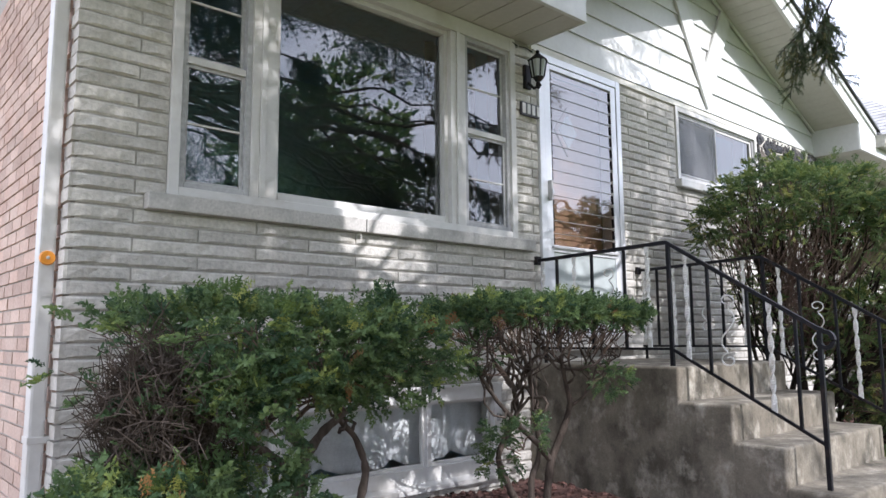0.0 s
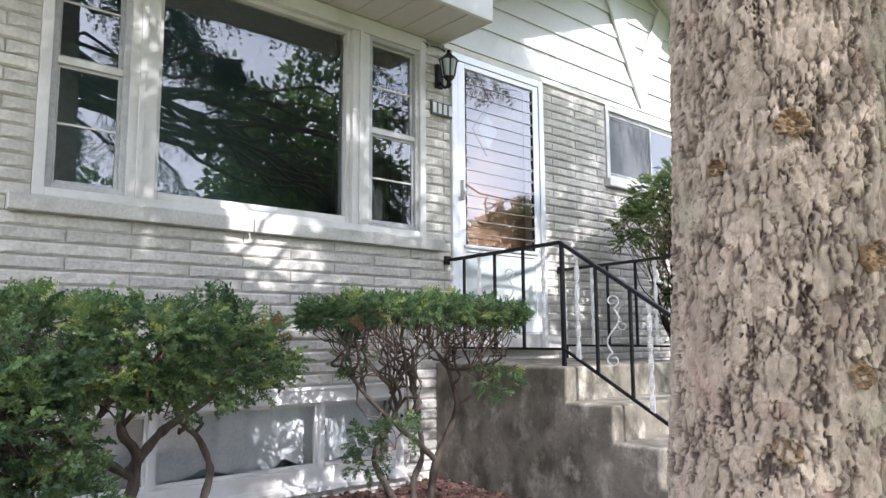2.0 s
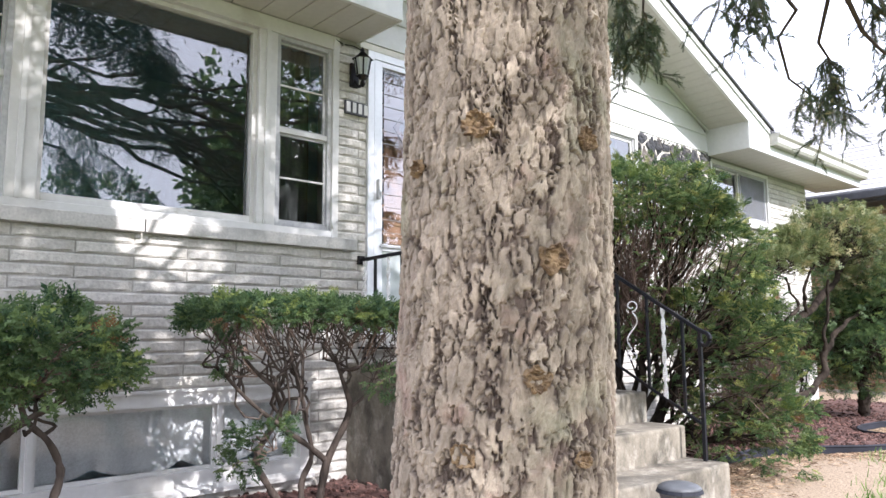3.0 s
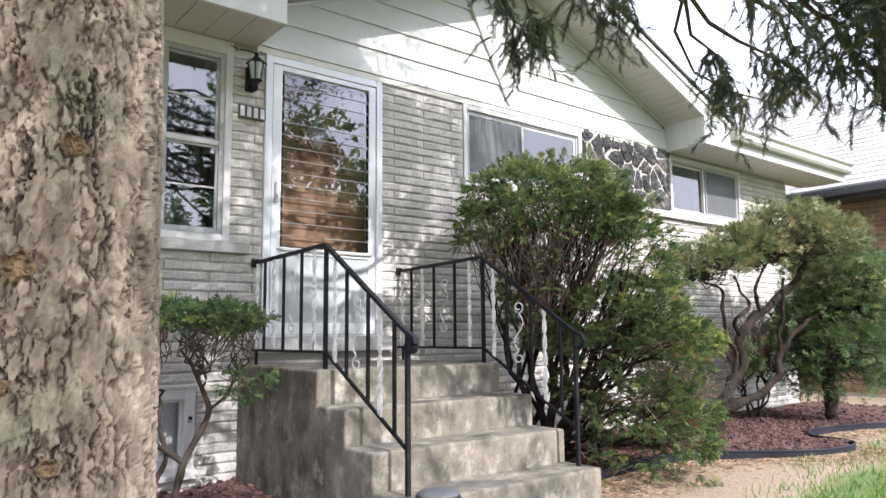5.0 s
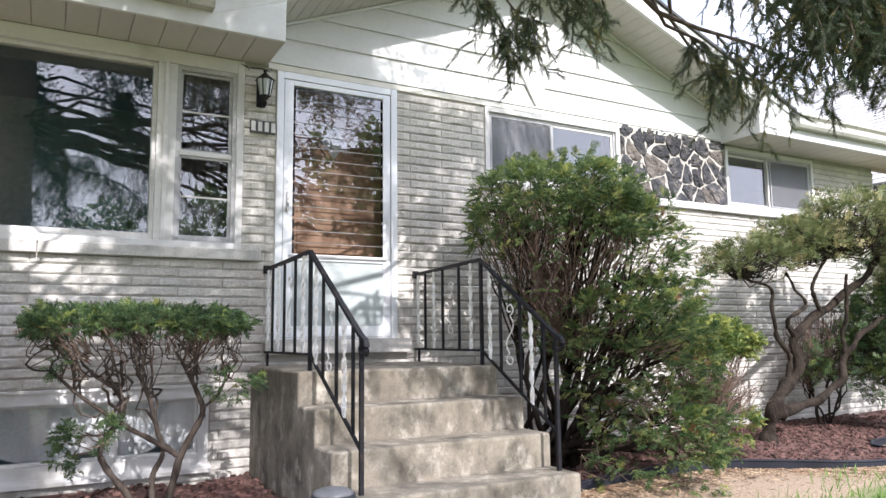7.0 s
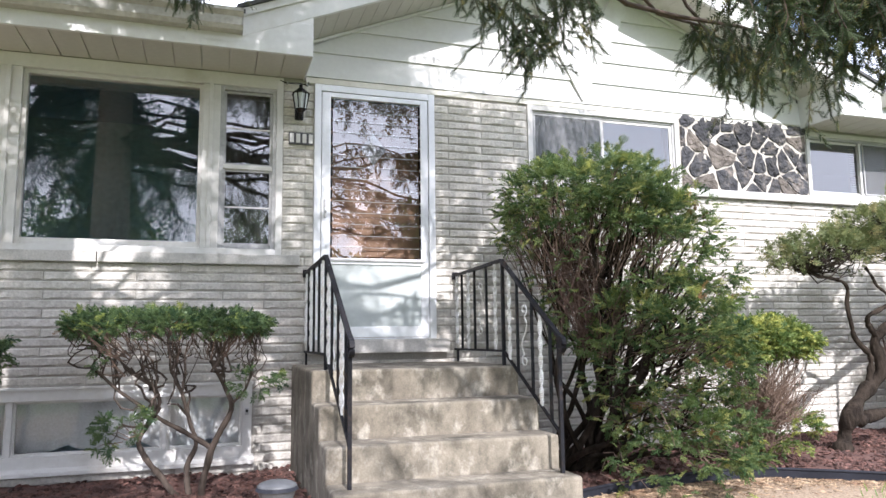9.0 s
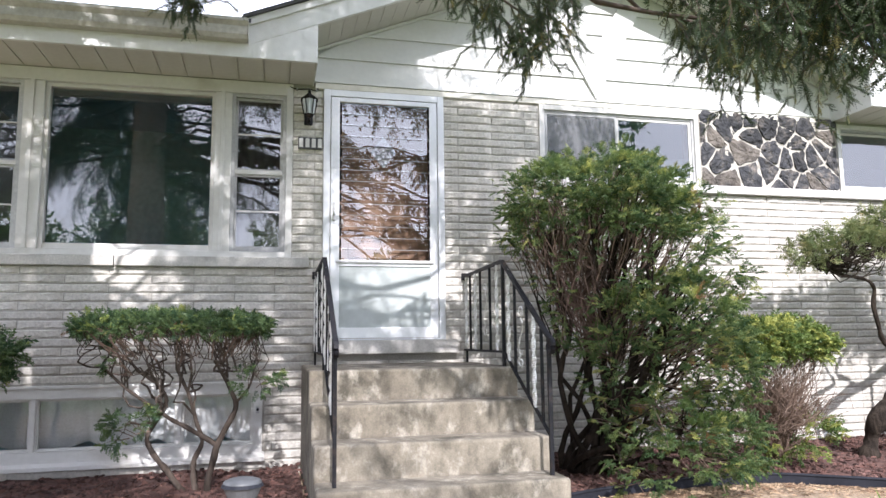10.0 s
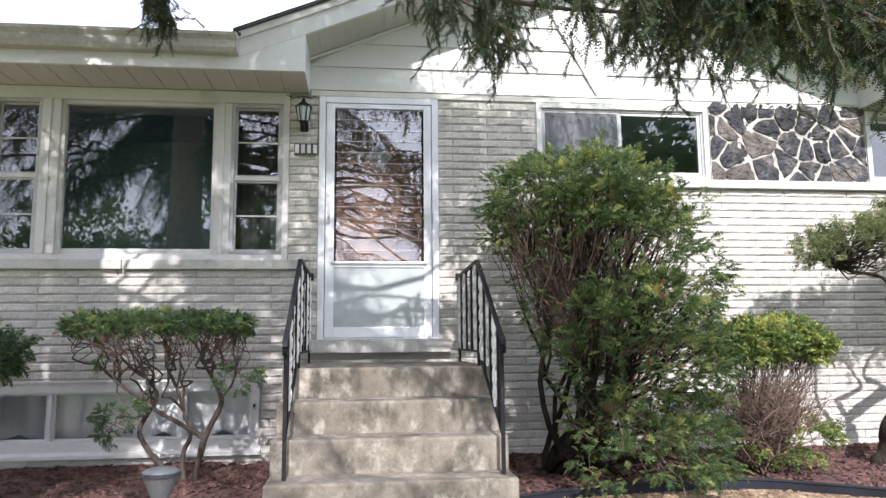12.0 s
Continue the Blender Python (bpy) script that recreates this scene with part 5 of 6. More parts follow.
shrub("yew_hedge", "broad clipped dark green yew with bare brown inner twigs", [(1.54, 2.3, -0.03)],
      [((1.35, 2.26, 0.86), (0.60, 0.46, 0.15), 470, -0.8, 4.0), ((1.06, 2.08, 0.62), (0.24, 0.34, 0.22), 120, -0.8, 2.5), ((0.95, 1.92, 0.28), (0.40, 0.32, 0.25), 220, -0.5, 2.5)], 5, 0.070, M_yew, M_yew_bark, 7, 5, 0.026, rng, spread=0.07, wob=0.12,
      keep=hedge_stands,
      lines=[([(1.52, 2.32, -0.03), (1.50, 2.30, 0.2), (1.55, 2.28, 0.48), (1.49, 2.3, 0.58), (1.50, 2.3, 0.68), (1.6, 2.28, 0.76)], 0.027, 0.012),
             ([(1.53, 2.3, 0.44), (1.63, 2.3, 0.56), (1.72, 2.3, 0.62), (1.84, 2.3, 0.69), (1.95, 2.3, 0.8)], 0.022, 0.009),
             ([(1.84, 2.32, -0.03), (1.82, 2.3, 0.25), (1.85, 2.3, 0.41), (1.80, 2.3, 0.52), (1.72, 2.3, 0.61), (1.66, 2.3, 0.75)], 0.020, 0.010),
             ([(1.53, 2.28, 0.42), (1.38, 2.26, 0.52), (1.30, 2.25, 0.57), (1.38, 2.25, 0.64), (1.42, 2.24, 0.74)], 0.018, 0.009),
             ([(1.36, 2.3, -0.03), (1.32, 2.26, 0.2), (1.18, 2.2, 0.38), (1.12, 2.16, 0.52), (0.98, 2.12, 0.7)], 0.022, 0.010),
             ([(1.18, 2.2, 0.34), (1.05, 2.1, 0.32), (0.95, 2.0, 0.36)], 0.018, 0.010)],
      more=both(young_tips(0.26, 0.055), bare_twigs((0.83, 1.99, 0.76), (0.12, 0.22, 0.16), 1700, [(1.1, 2.2, 0.5), (1.12, 2.2, 0.66), (1.0, 2.25, 0.5), (1.05, 2.2, 0.76)], 0.0022, M_yew_bark)))
shrub("clipped_yew", "small flat-topped clipped yew on contorted bare stems", [(3.12, 2.48, -0.03)],
      [((2.99, 2.38, 1.045), (0.56, 0.42, 0.055), 430, -0.45, 4.5), ((2.72, 2.3, 0.46), (0.15, 0.12, 0.09), 18, -1, 2), ((2.66, 2.3, 0.36), (0.09, 0.08, 0.07), 8, -1, 2), ((3.50, 2.3, 0.70), (0.13, 0.1, 0.07), 16, -1, 2), ((2.55, 2.36, 0.86), (0.06, 0.1, 0.06), 9, -1, 2)], 6, 0.048, M_yew, M_yew_bark, 4, 8, 0.021, rng, spread=0.04, targets=85, wob=0.14, twigs=4, more=young_tips(0.03, 0.05),
      lines=[([(3.04, 2.5, -0.03), (2.92, 2.5, 0.12), (2.84, 2.48, 0.23), (2.80, 2.48, 0.34), (2.86, 2.46, 0.45), (2.93, 2.45, 0.56), (2.87, 2.43, 0.67), (2.74, 2.4, 0.78)], 0.021, 0.011),
             ([(3.23, 2.5, 0.27), (3.10, 2.47, 0.36), (2.94, 2.44, 0.46), (2.80, 2.42, 0.56), (2.69, 2.4, 0.65), (2.53, 2.37, 0.80)], 0.017, 0.008),
             ([(3.11, 2.52, -0.03), (3.09, 2.52, 0.14), (3.15, 2.5, 0.29), (3.11, 2.48, 0.43), (3.05, 2.46, 0.62), (2.98, 2.42, 0.78)], 0.019, 0.010),
             ([(3.19, 2.5, -0.03), (3.24, 2.5, 0.24), (3.34, 2.47, 0.45), (3.36, 2.45, 0.56), (3.29, 2.43, 0.70), (3.22, 2.4, 0.83)], 0.024, 0.010),
             ([(3.36, 2.45, 0.54), (3.44, 2.38, 0.64), (3.48, 2.34, 0.78)], 0.010, 0.006),
             ([(2.86, 2.46, 0.44), (2.78, 2.38, 0.43), (2.72, 2.32, 0.46)], 0.009, 0.005)])


def yew_stands(x, y, z):
    """The tall yew is open on the side of the steps, where its stems stand bare."""
    edge = 5.48 + 0.10 * noise.noise((y * 4, z * 4, 2.0)) + (0.16 if z < 0.95 else 0.0)
    return z > 1.72 or x > edge + 0.3 or (x > edge and noise.noise((x * 31, y * 31, z * 31)) > 0.05)


shrub("tall_yew", "tall rounded yew with many dark stems beside the steps", [(5.72, 2.3, -0.03), (5.80, 2.22, -0.03), (5.9, 2.3, -0.03), (5.98, 2.2, -0.03), (5.68, 2.38, -0.03)],
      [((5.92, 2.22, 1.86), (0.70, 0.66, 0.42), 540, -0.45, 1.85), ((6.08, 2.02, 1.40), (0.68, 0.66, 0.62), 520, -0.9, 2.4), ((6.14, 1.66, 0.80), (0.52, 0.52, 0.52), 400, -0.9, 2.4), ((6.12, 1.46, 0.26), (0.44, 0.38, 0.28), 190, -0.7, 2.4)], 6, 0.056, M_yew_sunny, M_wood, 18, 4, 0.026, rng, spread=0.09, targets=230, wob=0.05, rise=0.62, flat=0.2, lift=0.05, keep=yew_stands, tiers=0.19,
      more=both(young_tips(0.4, 0.062), bare_twigs((5.72, 2.1, 1.55), (0.34, 0.35, 0.36), 240, [(5.85, 2.2, 0.9), (5.75, 2.25, 1.2), (5.95, 2.2, 1.4), (6.0, 2.1, 0.8)], 0.0036, M_wood_red)))
shrub("small_yew", "small yew with yellow-green top and bare brown base", [(7.15, 2.0, -0.03)],
      [((7.24, 2.05, 0.86), (0.35, 0.33, 0.14), 250, -0.4, 2.6), ((7.3, 2.0, 0.24), (0.36, 0.28, 0.10), 26, -1, 2)], 7, 0.075, M_yew_young, M_twig, 10, 5, 0.010, rng, spread=0.06, targets=150, wob=0.1, rise=0.3,
      more=bare_twigs((7.15, 1.9, 0.50), (0.34, 0.26, 0.20), 700, [(7.15, 2.0, 0.1), (7.1, 1.95, 0.3), (7.25, 1.95, 0.3)]))


def cloud_tree(name, base, trunks, pads, label, mat, size):
    """An old pruned juniper: leaning twisted limbs that carry pads of foliage."""
    ob = thing(name, base, label, "tree")
    for k, (line, r0, r1) in enumerate(trunks):
        h = Heap()
        n = 64
        p = smooth_line(line, n)
        p = p + 0.05 * np.array([[noise.noise(Vector(q) * 5), noise.noise(Vector(q) * 5 + Vector((9, 0, 0))), 0.6 * noise.noise(Vector(q) * 5 + Vector((0, 7, 0)))] for q in p])
        knob = np.convolve(rng.normal(0, 0.30, n + 4), np.ones(3) / 3, "same")[2:-2]
        h.tube(p, np.linspace(r0, r1, n) * np.clip(1 + knob, 0.7, 1.45), 10)
        if k:
            part("limb", h.mesh("limb", True), M_wood, ob)
        else:
            part("trunk", h.mesh("trunk", True), M_wood, ob, "leaning twisted grey-brown trunk")
    tw, lf = Heap(), Heap()
    ends = [np.asarray(line[-1], float) for line, _, _ in trunks]
    for c, r, n in pads:
        p, d = shell(n, np.array(c), np.array(r), rng, 2.2, -0.6, 1, 0.45)
        src = min(ends, key=lambda e: np.linalg.norm(e - np.array(c)))
        for q in p[:: 2]:
            tw.tube(limb_path(src, q, rng, 0.12, 6), np.linspace(0.008, 0.002, 6), 4)
        pos, way = clumps(p, d, 4, 0.08, rng, 0.35)
        lf.scatter(YEW_FAR, pos, way, rng.uniform(0.7, 1.2, len(pos)) * size, rng, 0.7)
    part("branch_growth", tw.mesh("branch_growth"), M_wood, ob, kind="stuff")
    part("crown", lf.mesh("crown"), mat, ob, "pads of grey-green foliage", kind="stuff")
    return ob


cloud_tree("pruned_juniper", (8.2, 2.22, 0), [
    ([(8.18, 2.22, -0.05), (8.3, 2.2, 0.3), (8.64, 2.2, 0.6), (8.66, 2.2, 0.92), (9.15, 2.16, 1.2), (9.85, 2.08, 1.62), (9.76, 2.05, 1.82)], 0.068, 0.022),
    ([(8.29, 2.2, 0.21), (8.6, 2.12, 0.29), (9.1, 2.08, 0.5), (9.3, 2.05, 0.84), (10.1, 1.9, 1.3)], 0.054, 0.022),
    ([(8.55, 2.2, 0.5), (8.56, 2.2, 0.78), (8.37, 2.2, 1.02), (8.3, 2.2, 1.36), (7.95, 2.2, 1.47)], 0.028, 0.009),
    ([(8.66, 2.2, 0.9), (8.52, 2.15, 1.1), (8.77, 2.15, 1.22), (8.55, 2.15, 1.52)], 0.026, 0.010),
    ([(9.05, 2.15, 1.15), (8.8, 2.1, 1.4), (9.06, 2.05, 1.7)], 0.026, 0.010),
    ([(9.17, 2.08, 0.55), (9.2, 2.05, 0.94), (9.2, 2.0, 1.5)], 0.03, 0.012)],
    [((8.2, 2.22, 1.62), (0.44, 0.36, 0.16), 170), ((8.75, 2.12, 1.78), (0.44, 0.38, 0.2), 190), ((9.3, 1.95, 2.0), (0.52, 0.46, 0.26), 260), ((9.9, 1.9, 1.9), (0.5, 0.46, 0.26), 210), ((10.1, 1.85, 1.5), (0.35, 0.35, 0.2), 90)],
    "old pruned juniper with twisted limbs and cloud-like pads", M_juniper, 0.08)


def bare_bush():
    """A low shrub against the wall, all fine twigs."""
    ob = thing("bare_bush", (9.77, 2.7, 0), "low shrub of bare brown twigs against the wall", "shrub")
    ends, outs = shell(300, np.array((9.9, 2.68, 0.85)), np.array((0.62, 0.3, 0.42)), rng, 2.2, -0.6)
    heaps, fine = [], Heap()
    woody(heaps, fine, [(9.77, 2.7, -0.03), (9.82, 2.68, -0.03), (9.74, 2.72, -0.03)], ends, rng, 0.016, 5, 6, 0.12, 0.5)
    for h, made in heaps:
        stem = part("stem", h.mesh("stem", True), M_wood, ob, "bare crooked stem")
        for k in made:
            part("branch", k.mesh("branch", True), M_wood, stem)
    part("end_growth", fine.mesh("end_growth", True), M_wood_red, ob, "thin forking branch ends", kind="stuff")


bare_bush()
cloud_tree("spreading_yew", (10.3, 2.1, 0), [([(10.3, 2.1, -0.05), (10.32, 2.1, 0.4), (10.4, 2.0, 0.8), (10.5, 2.0, 1.2)], 0.07, 0.03), ([(10.3, 2.1, 0.2), (10.0, 2.0, 0.55), (9.9, 1.9, 0.8)], 0.035, 0.015)],
           [((10.3, 1.95, 1.05), (0.6, 0.6, 0.38), 300), ((10.25, 1.55, 1.45), (0.4, 0.35, 0.25), 90), ((10.6, 2.1, 1.6), (0.5, 0.5, 0.4), 140), ((9.95, 1.8, 0.72), (0.35, 0.4, 0.22), 90), ((10.75, 2.35, 0.95), (0.75, 0.55, 0.5), 260), ((9.85, 2.45, 0.62), (0.42, 0.35, 0.26), 110), ((10.35, 1.95, 0.42), (0.55, 0.45, 0.22), 130)], "spreading dark yew behind the mulch bed", M_yew, 0.10)


# ---- the spruce in front of the house ----
TRUNK = (2.12, 0.08)


def spruce_trunk():
    """The bole: plates of bark with jagged edges and deep upright fissures, finest where it is passed at arm's length."""
    ob = thing("spruce_tree", (TRUNK[0], TRUNK[1], -0.1), "old spruce with scaly grey bark and drooping branches", "tree")
    zs = np.concatenate([np.linspace(-0.15, 0.5, 60, endpoint=False), np.linspace(0.5, 1.95, 330, endpoint=False), np.linspace(1.95, 2.6, 60, endpoint=False), np.linspace(2.6, 12, 50)])
    ang = np.radians(np.concatenate([np.linspace(145, 305, 200, endpoint=False), np.linspace(305, 505, 60, endpoint=False)]))
    pts, tone, crack_shade = np.zeros((len(zs), len(ang), 3)), np.zeros((len(zs), len(ang))), np.zeros((len(zs), len(ang)))
    for i, z in enumerate(zs):
        r = 0.236 - 0.013 * z + 0.10 * math.exp(-(z + 0.15) * 4.5)
        cx, cy = TRUNK[0] - 0.02 * (z - 1.0), TRUNK[1] - 0.05 * (z - 1.0)
        if z >= 2.6:
            cx, cy = TRUNK[0] - 0.032, TRUNK[1] - 0.08
            r = max(0.03, 0.202 - 0.018 * (z - 2.6))
        for j, a in enumerate(ang):
            ca, sa = math.cos(a), math.sin(a)
            d = 0.0
            if z < 2.6:
                q = Vector((ca * 9.0, sa * 9.0, z * 23.0))
                w = Vector((noise.noise(q * 0.55), noise.noise(q * 0.55 + Vector((5, 0, 0))), noise.noise(q * 0.55 + Vector((0, 9, 0)))))
                w2 = Vector((noise.noise(q * 2.6), noise.noise(q * 2.6 + Vector((5, 0, 0))), noise.noise(q * 2.6 + Vector((0, 9, 0)))))
                q = q + w * 0.7 + w2 * 0.32
                vd, vp = noise.voronoi(q)
                own = noise.noise(vp[0] * 2.7)
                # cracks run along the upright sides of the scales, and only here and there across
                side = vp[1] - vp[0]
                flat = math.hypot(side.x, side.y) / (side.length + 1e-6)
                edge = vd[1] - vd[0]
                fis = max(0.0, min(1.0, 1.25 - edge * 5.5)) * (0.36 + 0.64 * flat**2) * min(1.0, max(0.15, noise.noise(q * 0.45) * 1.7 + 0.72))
                # a few deep furrows
                u = Vector((q.x * 0.55 + w2.x * 0.25, q.y * 0.55 + w2.y * 0.25, q.z * 0.13))
                gate = min(1.0, max(0.0, noise.noise(Vector((q.x * 0.5, q.y * 0.5, q.z * 0.3)) + Vector((3, 3, 3))) * 3.0))
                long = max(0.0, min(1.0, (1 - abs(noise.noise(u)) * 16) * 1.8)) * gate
                # each scale is tilted its own way and lifts along one edge
                way = Vector((noise.noise(vp[0] * 1.3 + Vector((1, 7, 3))), noise.noise(vp[0] * 1.3 + Vector((8, 2, 5))), noise.noise(vp[0] * 1.3 + Vector((4, 4, 9))))) * 2.4
                flake = max(-1.0, min(1.0, (q - vp[0]).dot(way)))
                chip = noise.noise(Vector((q.x * 2.6, q.y * 2.6, q.z * 1.5)))
                d = 0.0030 * own + 0.0050 * flake + 0.0018 * chip - 0.0085 * fis - 0.009 * long + 0.0012 * noise.noise(q * 7)
                tone[i, j], crack_shade[i, j] = 0.5 + 0.45 * own + 0.25 * chip, min(1.0, 0.85 * fis + 0.8 * long)
            rr = r + d + 0.010 * noise.noise((ca * 1.5, sa * 1.5, z * 1.2))
            pts[i, j] = (cx + rr * ca, cy + rr * sa, z)
    h = Heap()
    n, na = len(zs), len(ang)
    s, i = np.arange(na), np.arange(n - 1)[:, None] * na
    h.add(pts.reshape(-1, 3), np.stack([i + s, i + (s + 1) % na, i + na + (s + 1) % na, i + na + s], -1).reshape(-1, 4))
    me = h.mesh("trunk", False)
    for key, values in (("plate", tone), ("crack_shade", crack_shade)):
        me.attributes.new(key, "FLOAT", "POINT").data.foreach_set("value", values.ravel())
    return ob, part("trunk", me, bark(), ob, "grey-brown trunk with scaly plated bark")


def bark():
    """Each plate has its own grey; the shade in the fissures is painted dark brown."""
    m, t, b = nodes_of("spruce_bark")
    plate, crack_shade = t.nodes.new("ShaderNodeAttribute"), t.nodes.new("ShaderNodeAttribute")
    plate.attribute_name, crack_shade.attribute_name = "plate", "crack_shade"
    fine, big, mid = noise_node(t, 90, 6, (1, 1, 0.6), 0.7), noise_node(t, 2.5, 4), noise_node(t, 26, 4, (1, 1, 0.6))
    col = mix(t, ramp(t, plate.outputs["Fac"], 0.2, 0.8).outputs[0], (0.168, 0.134, 0.098), (0.315, 0.270, 0.203))
    col = mix(t, ramp(t, big.outputs[0], 0.42, 0.7).outputs[0], col, (0.28, 0.232, 0.178))
    warm, moss = noise_node(t, 8, 3), noise_node(t, 5, 4, (1.3, 1.3, 0.8))
    col = mix(t, ramp(t, warm.outputs[0], 0.58, 0.74).outputs[0], col, (0.265, 0.175, 0.14))
    col = mix(t, ramp(t, moss.outputs[0], 0.58, 0.72).outputs[0], col, (0.225, 0.21, 0.145))
    col = mix(t, 1.0, col, ramp(t, mid.outputs[0], 0.35, 0.65, (0.76, 0.75, 0.74), (1.16, 1.16, 1.16)).outputs[0], "MULTIPLY")
    col = mix(t, 1.0, col, ramp(t, fine.outputs[0], 0.32, 0.68, (0.74, 0.73, 0.72), (1.18, 1.18, 1.18)).outputs[0], "MULTIPLY")
    # Shade of the cracks, painted into the bark colour.
    col = mix(t, ramp(t, crack_shade.outputs["Fac"], 0.15, 0.7).outputs[0], col, (0.082, 0.060, 0.046))
    t.links.new(col, b.inputs["Base Color"])
    b.inputs["Roughness"].default_value = 0.95
    first = bump_of(t, b, mid.outputs[0], 0.5, 0.006)
    bump_of(t, b, fine.outputs[0], 0.7, 0.004, first)
    return m


SPRUCE_TREE, SPRUCE_BOLE = spruce_trunk()


def knots():
    """Stubs of sawn branches, each a ringed disc sunk in a collar of bark."""
    m = surface("knot_wood", (0.12, 0.075, 0.038), (0.24, 0.165, 0.085), 0.95, 45, 160, 1.0, 0.006, stain=(0.05, 0.034, 0.024), stain_scale=40)
    for deg, z, r in ((-150, 1.335, 0.029), (-91, 1.315, 0.025), (-187, 1.27, 0.020), (-113, 1.085, 0.030), (-121, 0.865, 0.026), (-155, 0.73, 0.024), (-97, 0.72, 0.018)):
        a = radians(deg)
        rr = 0.236 - 0.013 * z + 0.001
        cx, cy = TRUNK[0] - 0.02 * (z - 1.0) + rr * math.cos(a), TRUNK[1] - 0.05 * (z - 1.0) + rr * math.sin(a)
        bm = bmesh.new()
        bmesh.ops.create_uvsphere(bm, u_segments=26, v_segments=18, radius=r)
        for v in bm.verts:
            f = math.hypot(v.co.y, v.co.z) / r
            g = 1 + 0.4 * noise.noise((v.co.y * 45 + deg, v.co.z * 45, 0)) + 0.3 * noise.noise((v.co.y * 140 + deg, v.co.z * 140, 0))
            v.co.y, v.co.z = v.co.y * g, v.co.z * g * 0.9
            front = 0.006 * math.sin(f * 14) * 0.35 + (0.007 if f > 0.72 else -0.001) + 0.008 * noise.noise((v.co.y * 120, v.co.z * 120, deg)) + 0.004 * noise.noise((v.co.y * 300, v.co.z * 300, deg))
            v.co.x = (0.25 * v.co.x if f > 0.95 else front) if v.co.x > 0 else 0.5 * v.co.x
        bmesh.ops.transform(bm, matrix=Matrix.Translation((cx, cy, z)) @ Matrix.Rotation(a, 4, "Z"), verts=bm.verts[:])
        part("knot", bm, m, SPRUCE_BOLE, "sawn branch knot")


knots()


def spruce_branches():
    """Long boughs that leave the trunk, sag, and carry curtains of hanging twigs."""
    top = np.array([TRUNK[0] - 0.03, TRUNK[1] - 0.08, 0])

    def bough(z0, deg, long, end_z, heaps, density=1.0, hang=0.5, shoots=1.0, arch=0.04, from_=0.15, wide=1.0, big=1.6, thick=0.034):
        wood, twig, needles = heaps
        a = radians(deg)
        start = top + (0.18 * math.cos(a), 0.18 * math.sin(a), z0)
        end = top + (long * math.cos(a), long * math.sin(a), end_z)
        p = limb_path(start, end, rng, 0.025, 14, -arch)
        wood.tube(p, np.linspace(thick, 0.006, 14) * (1 if shoots >= 1 else 0.62), 6)
        n = int(long * 13 * density * (1.0 if shoots < 1 else (1 - from_) * 2.2))
        for k in range(n):
            f = from_ + (1 - from_) * (k + rng.random()) / n
            i = min(12, int(f * 13))
            at = p[i] + (p[i + 1] - p[i]) * (f * 13 - i)
            side = 1 if k % 2 else -1
            out = np.array([math.cos(a), math.sin(a), 0]) * rng.uniform(0.1, 0.45) + side * np.array([-math.sin(a), math.cos(a), 0]) * rng.uniform(0.1, 0.7) * wide
            ln = rng.uniform(0.22, hang + 0.12) * (1.15 - 0.4 * f)
            tip = at + out * ln * 0.75 + (0, 0, -ln * rng.uniform(0.5, 1.0))
            q = limb_path(at, tip, rng, 0.06, 7, -0.12)
            twig.tube(q, np.linspace(0.006, 0.002, 7), 3)
            lines = [q]
            for _ in range(int((3 + ln * 5) * (1 if shoots >= 1 else shoots))):
                i = rng.integers(0, 6)
                g = q[i] + (q[i + 1] - q[i]) * rng.random()
                sub = rng.uniform(0.07, 0.20)
                e = g + (rng.normal(0, 0.5), rng.normal(0, 0.5), -rng.uniform(0.4, 1.0)) * np.array(sub)
                lines.append(limb_path(g, e, rng, 0.05, 5, -0.1))
                if shoots >= 1:
                    twig.tube(lines[-1], np.linspace(0.003, 0.0015, 5), 3)
            for ln_ in lines:
                m = max(3, int(np.linalg.norm(ln_[-1] - ln_[0]) * (135 if shoots >= 1 else 34 * shoots)))
                s = (np.arange(m) + rng.random(m)) / m * (len(ln_) - 1.001)
                i0 = s.astype(int)
                pos = ln_[i0] + (ln_[i0 + 1] - ln_[i0]) * (s - i0)[:, None]
                along = ln_[i0 + 1] - ln_[i0]
                along /= np.linalg.norm(along, axis=1, keepdims=True) + 1e-9
                needles.scatter(SPRUCE if shoots >= 1 else SPRUCE_FAR, pos, along + rng.normal(0, 0.3, (m, 3)), rng.uniform(0.050, 0.085, m) * (0.74 if shoots >= 1 else big / shoots), rng, 2.0)

    r = random.Random(11)
    # boughs that hang over the steps and towards the house
    over_steps = ((3.25, 31, 3.75, 3.02, 0.76, 0.55), (3.3, 27, 3.7, 3.12, 0.88, 0.9), (3.3, 61, 2.0, 3.2, 0.85, 1.8))
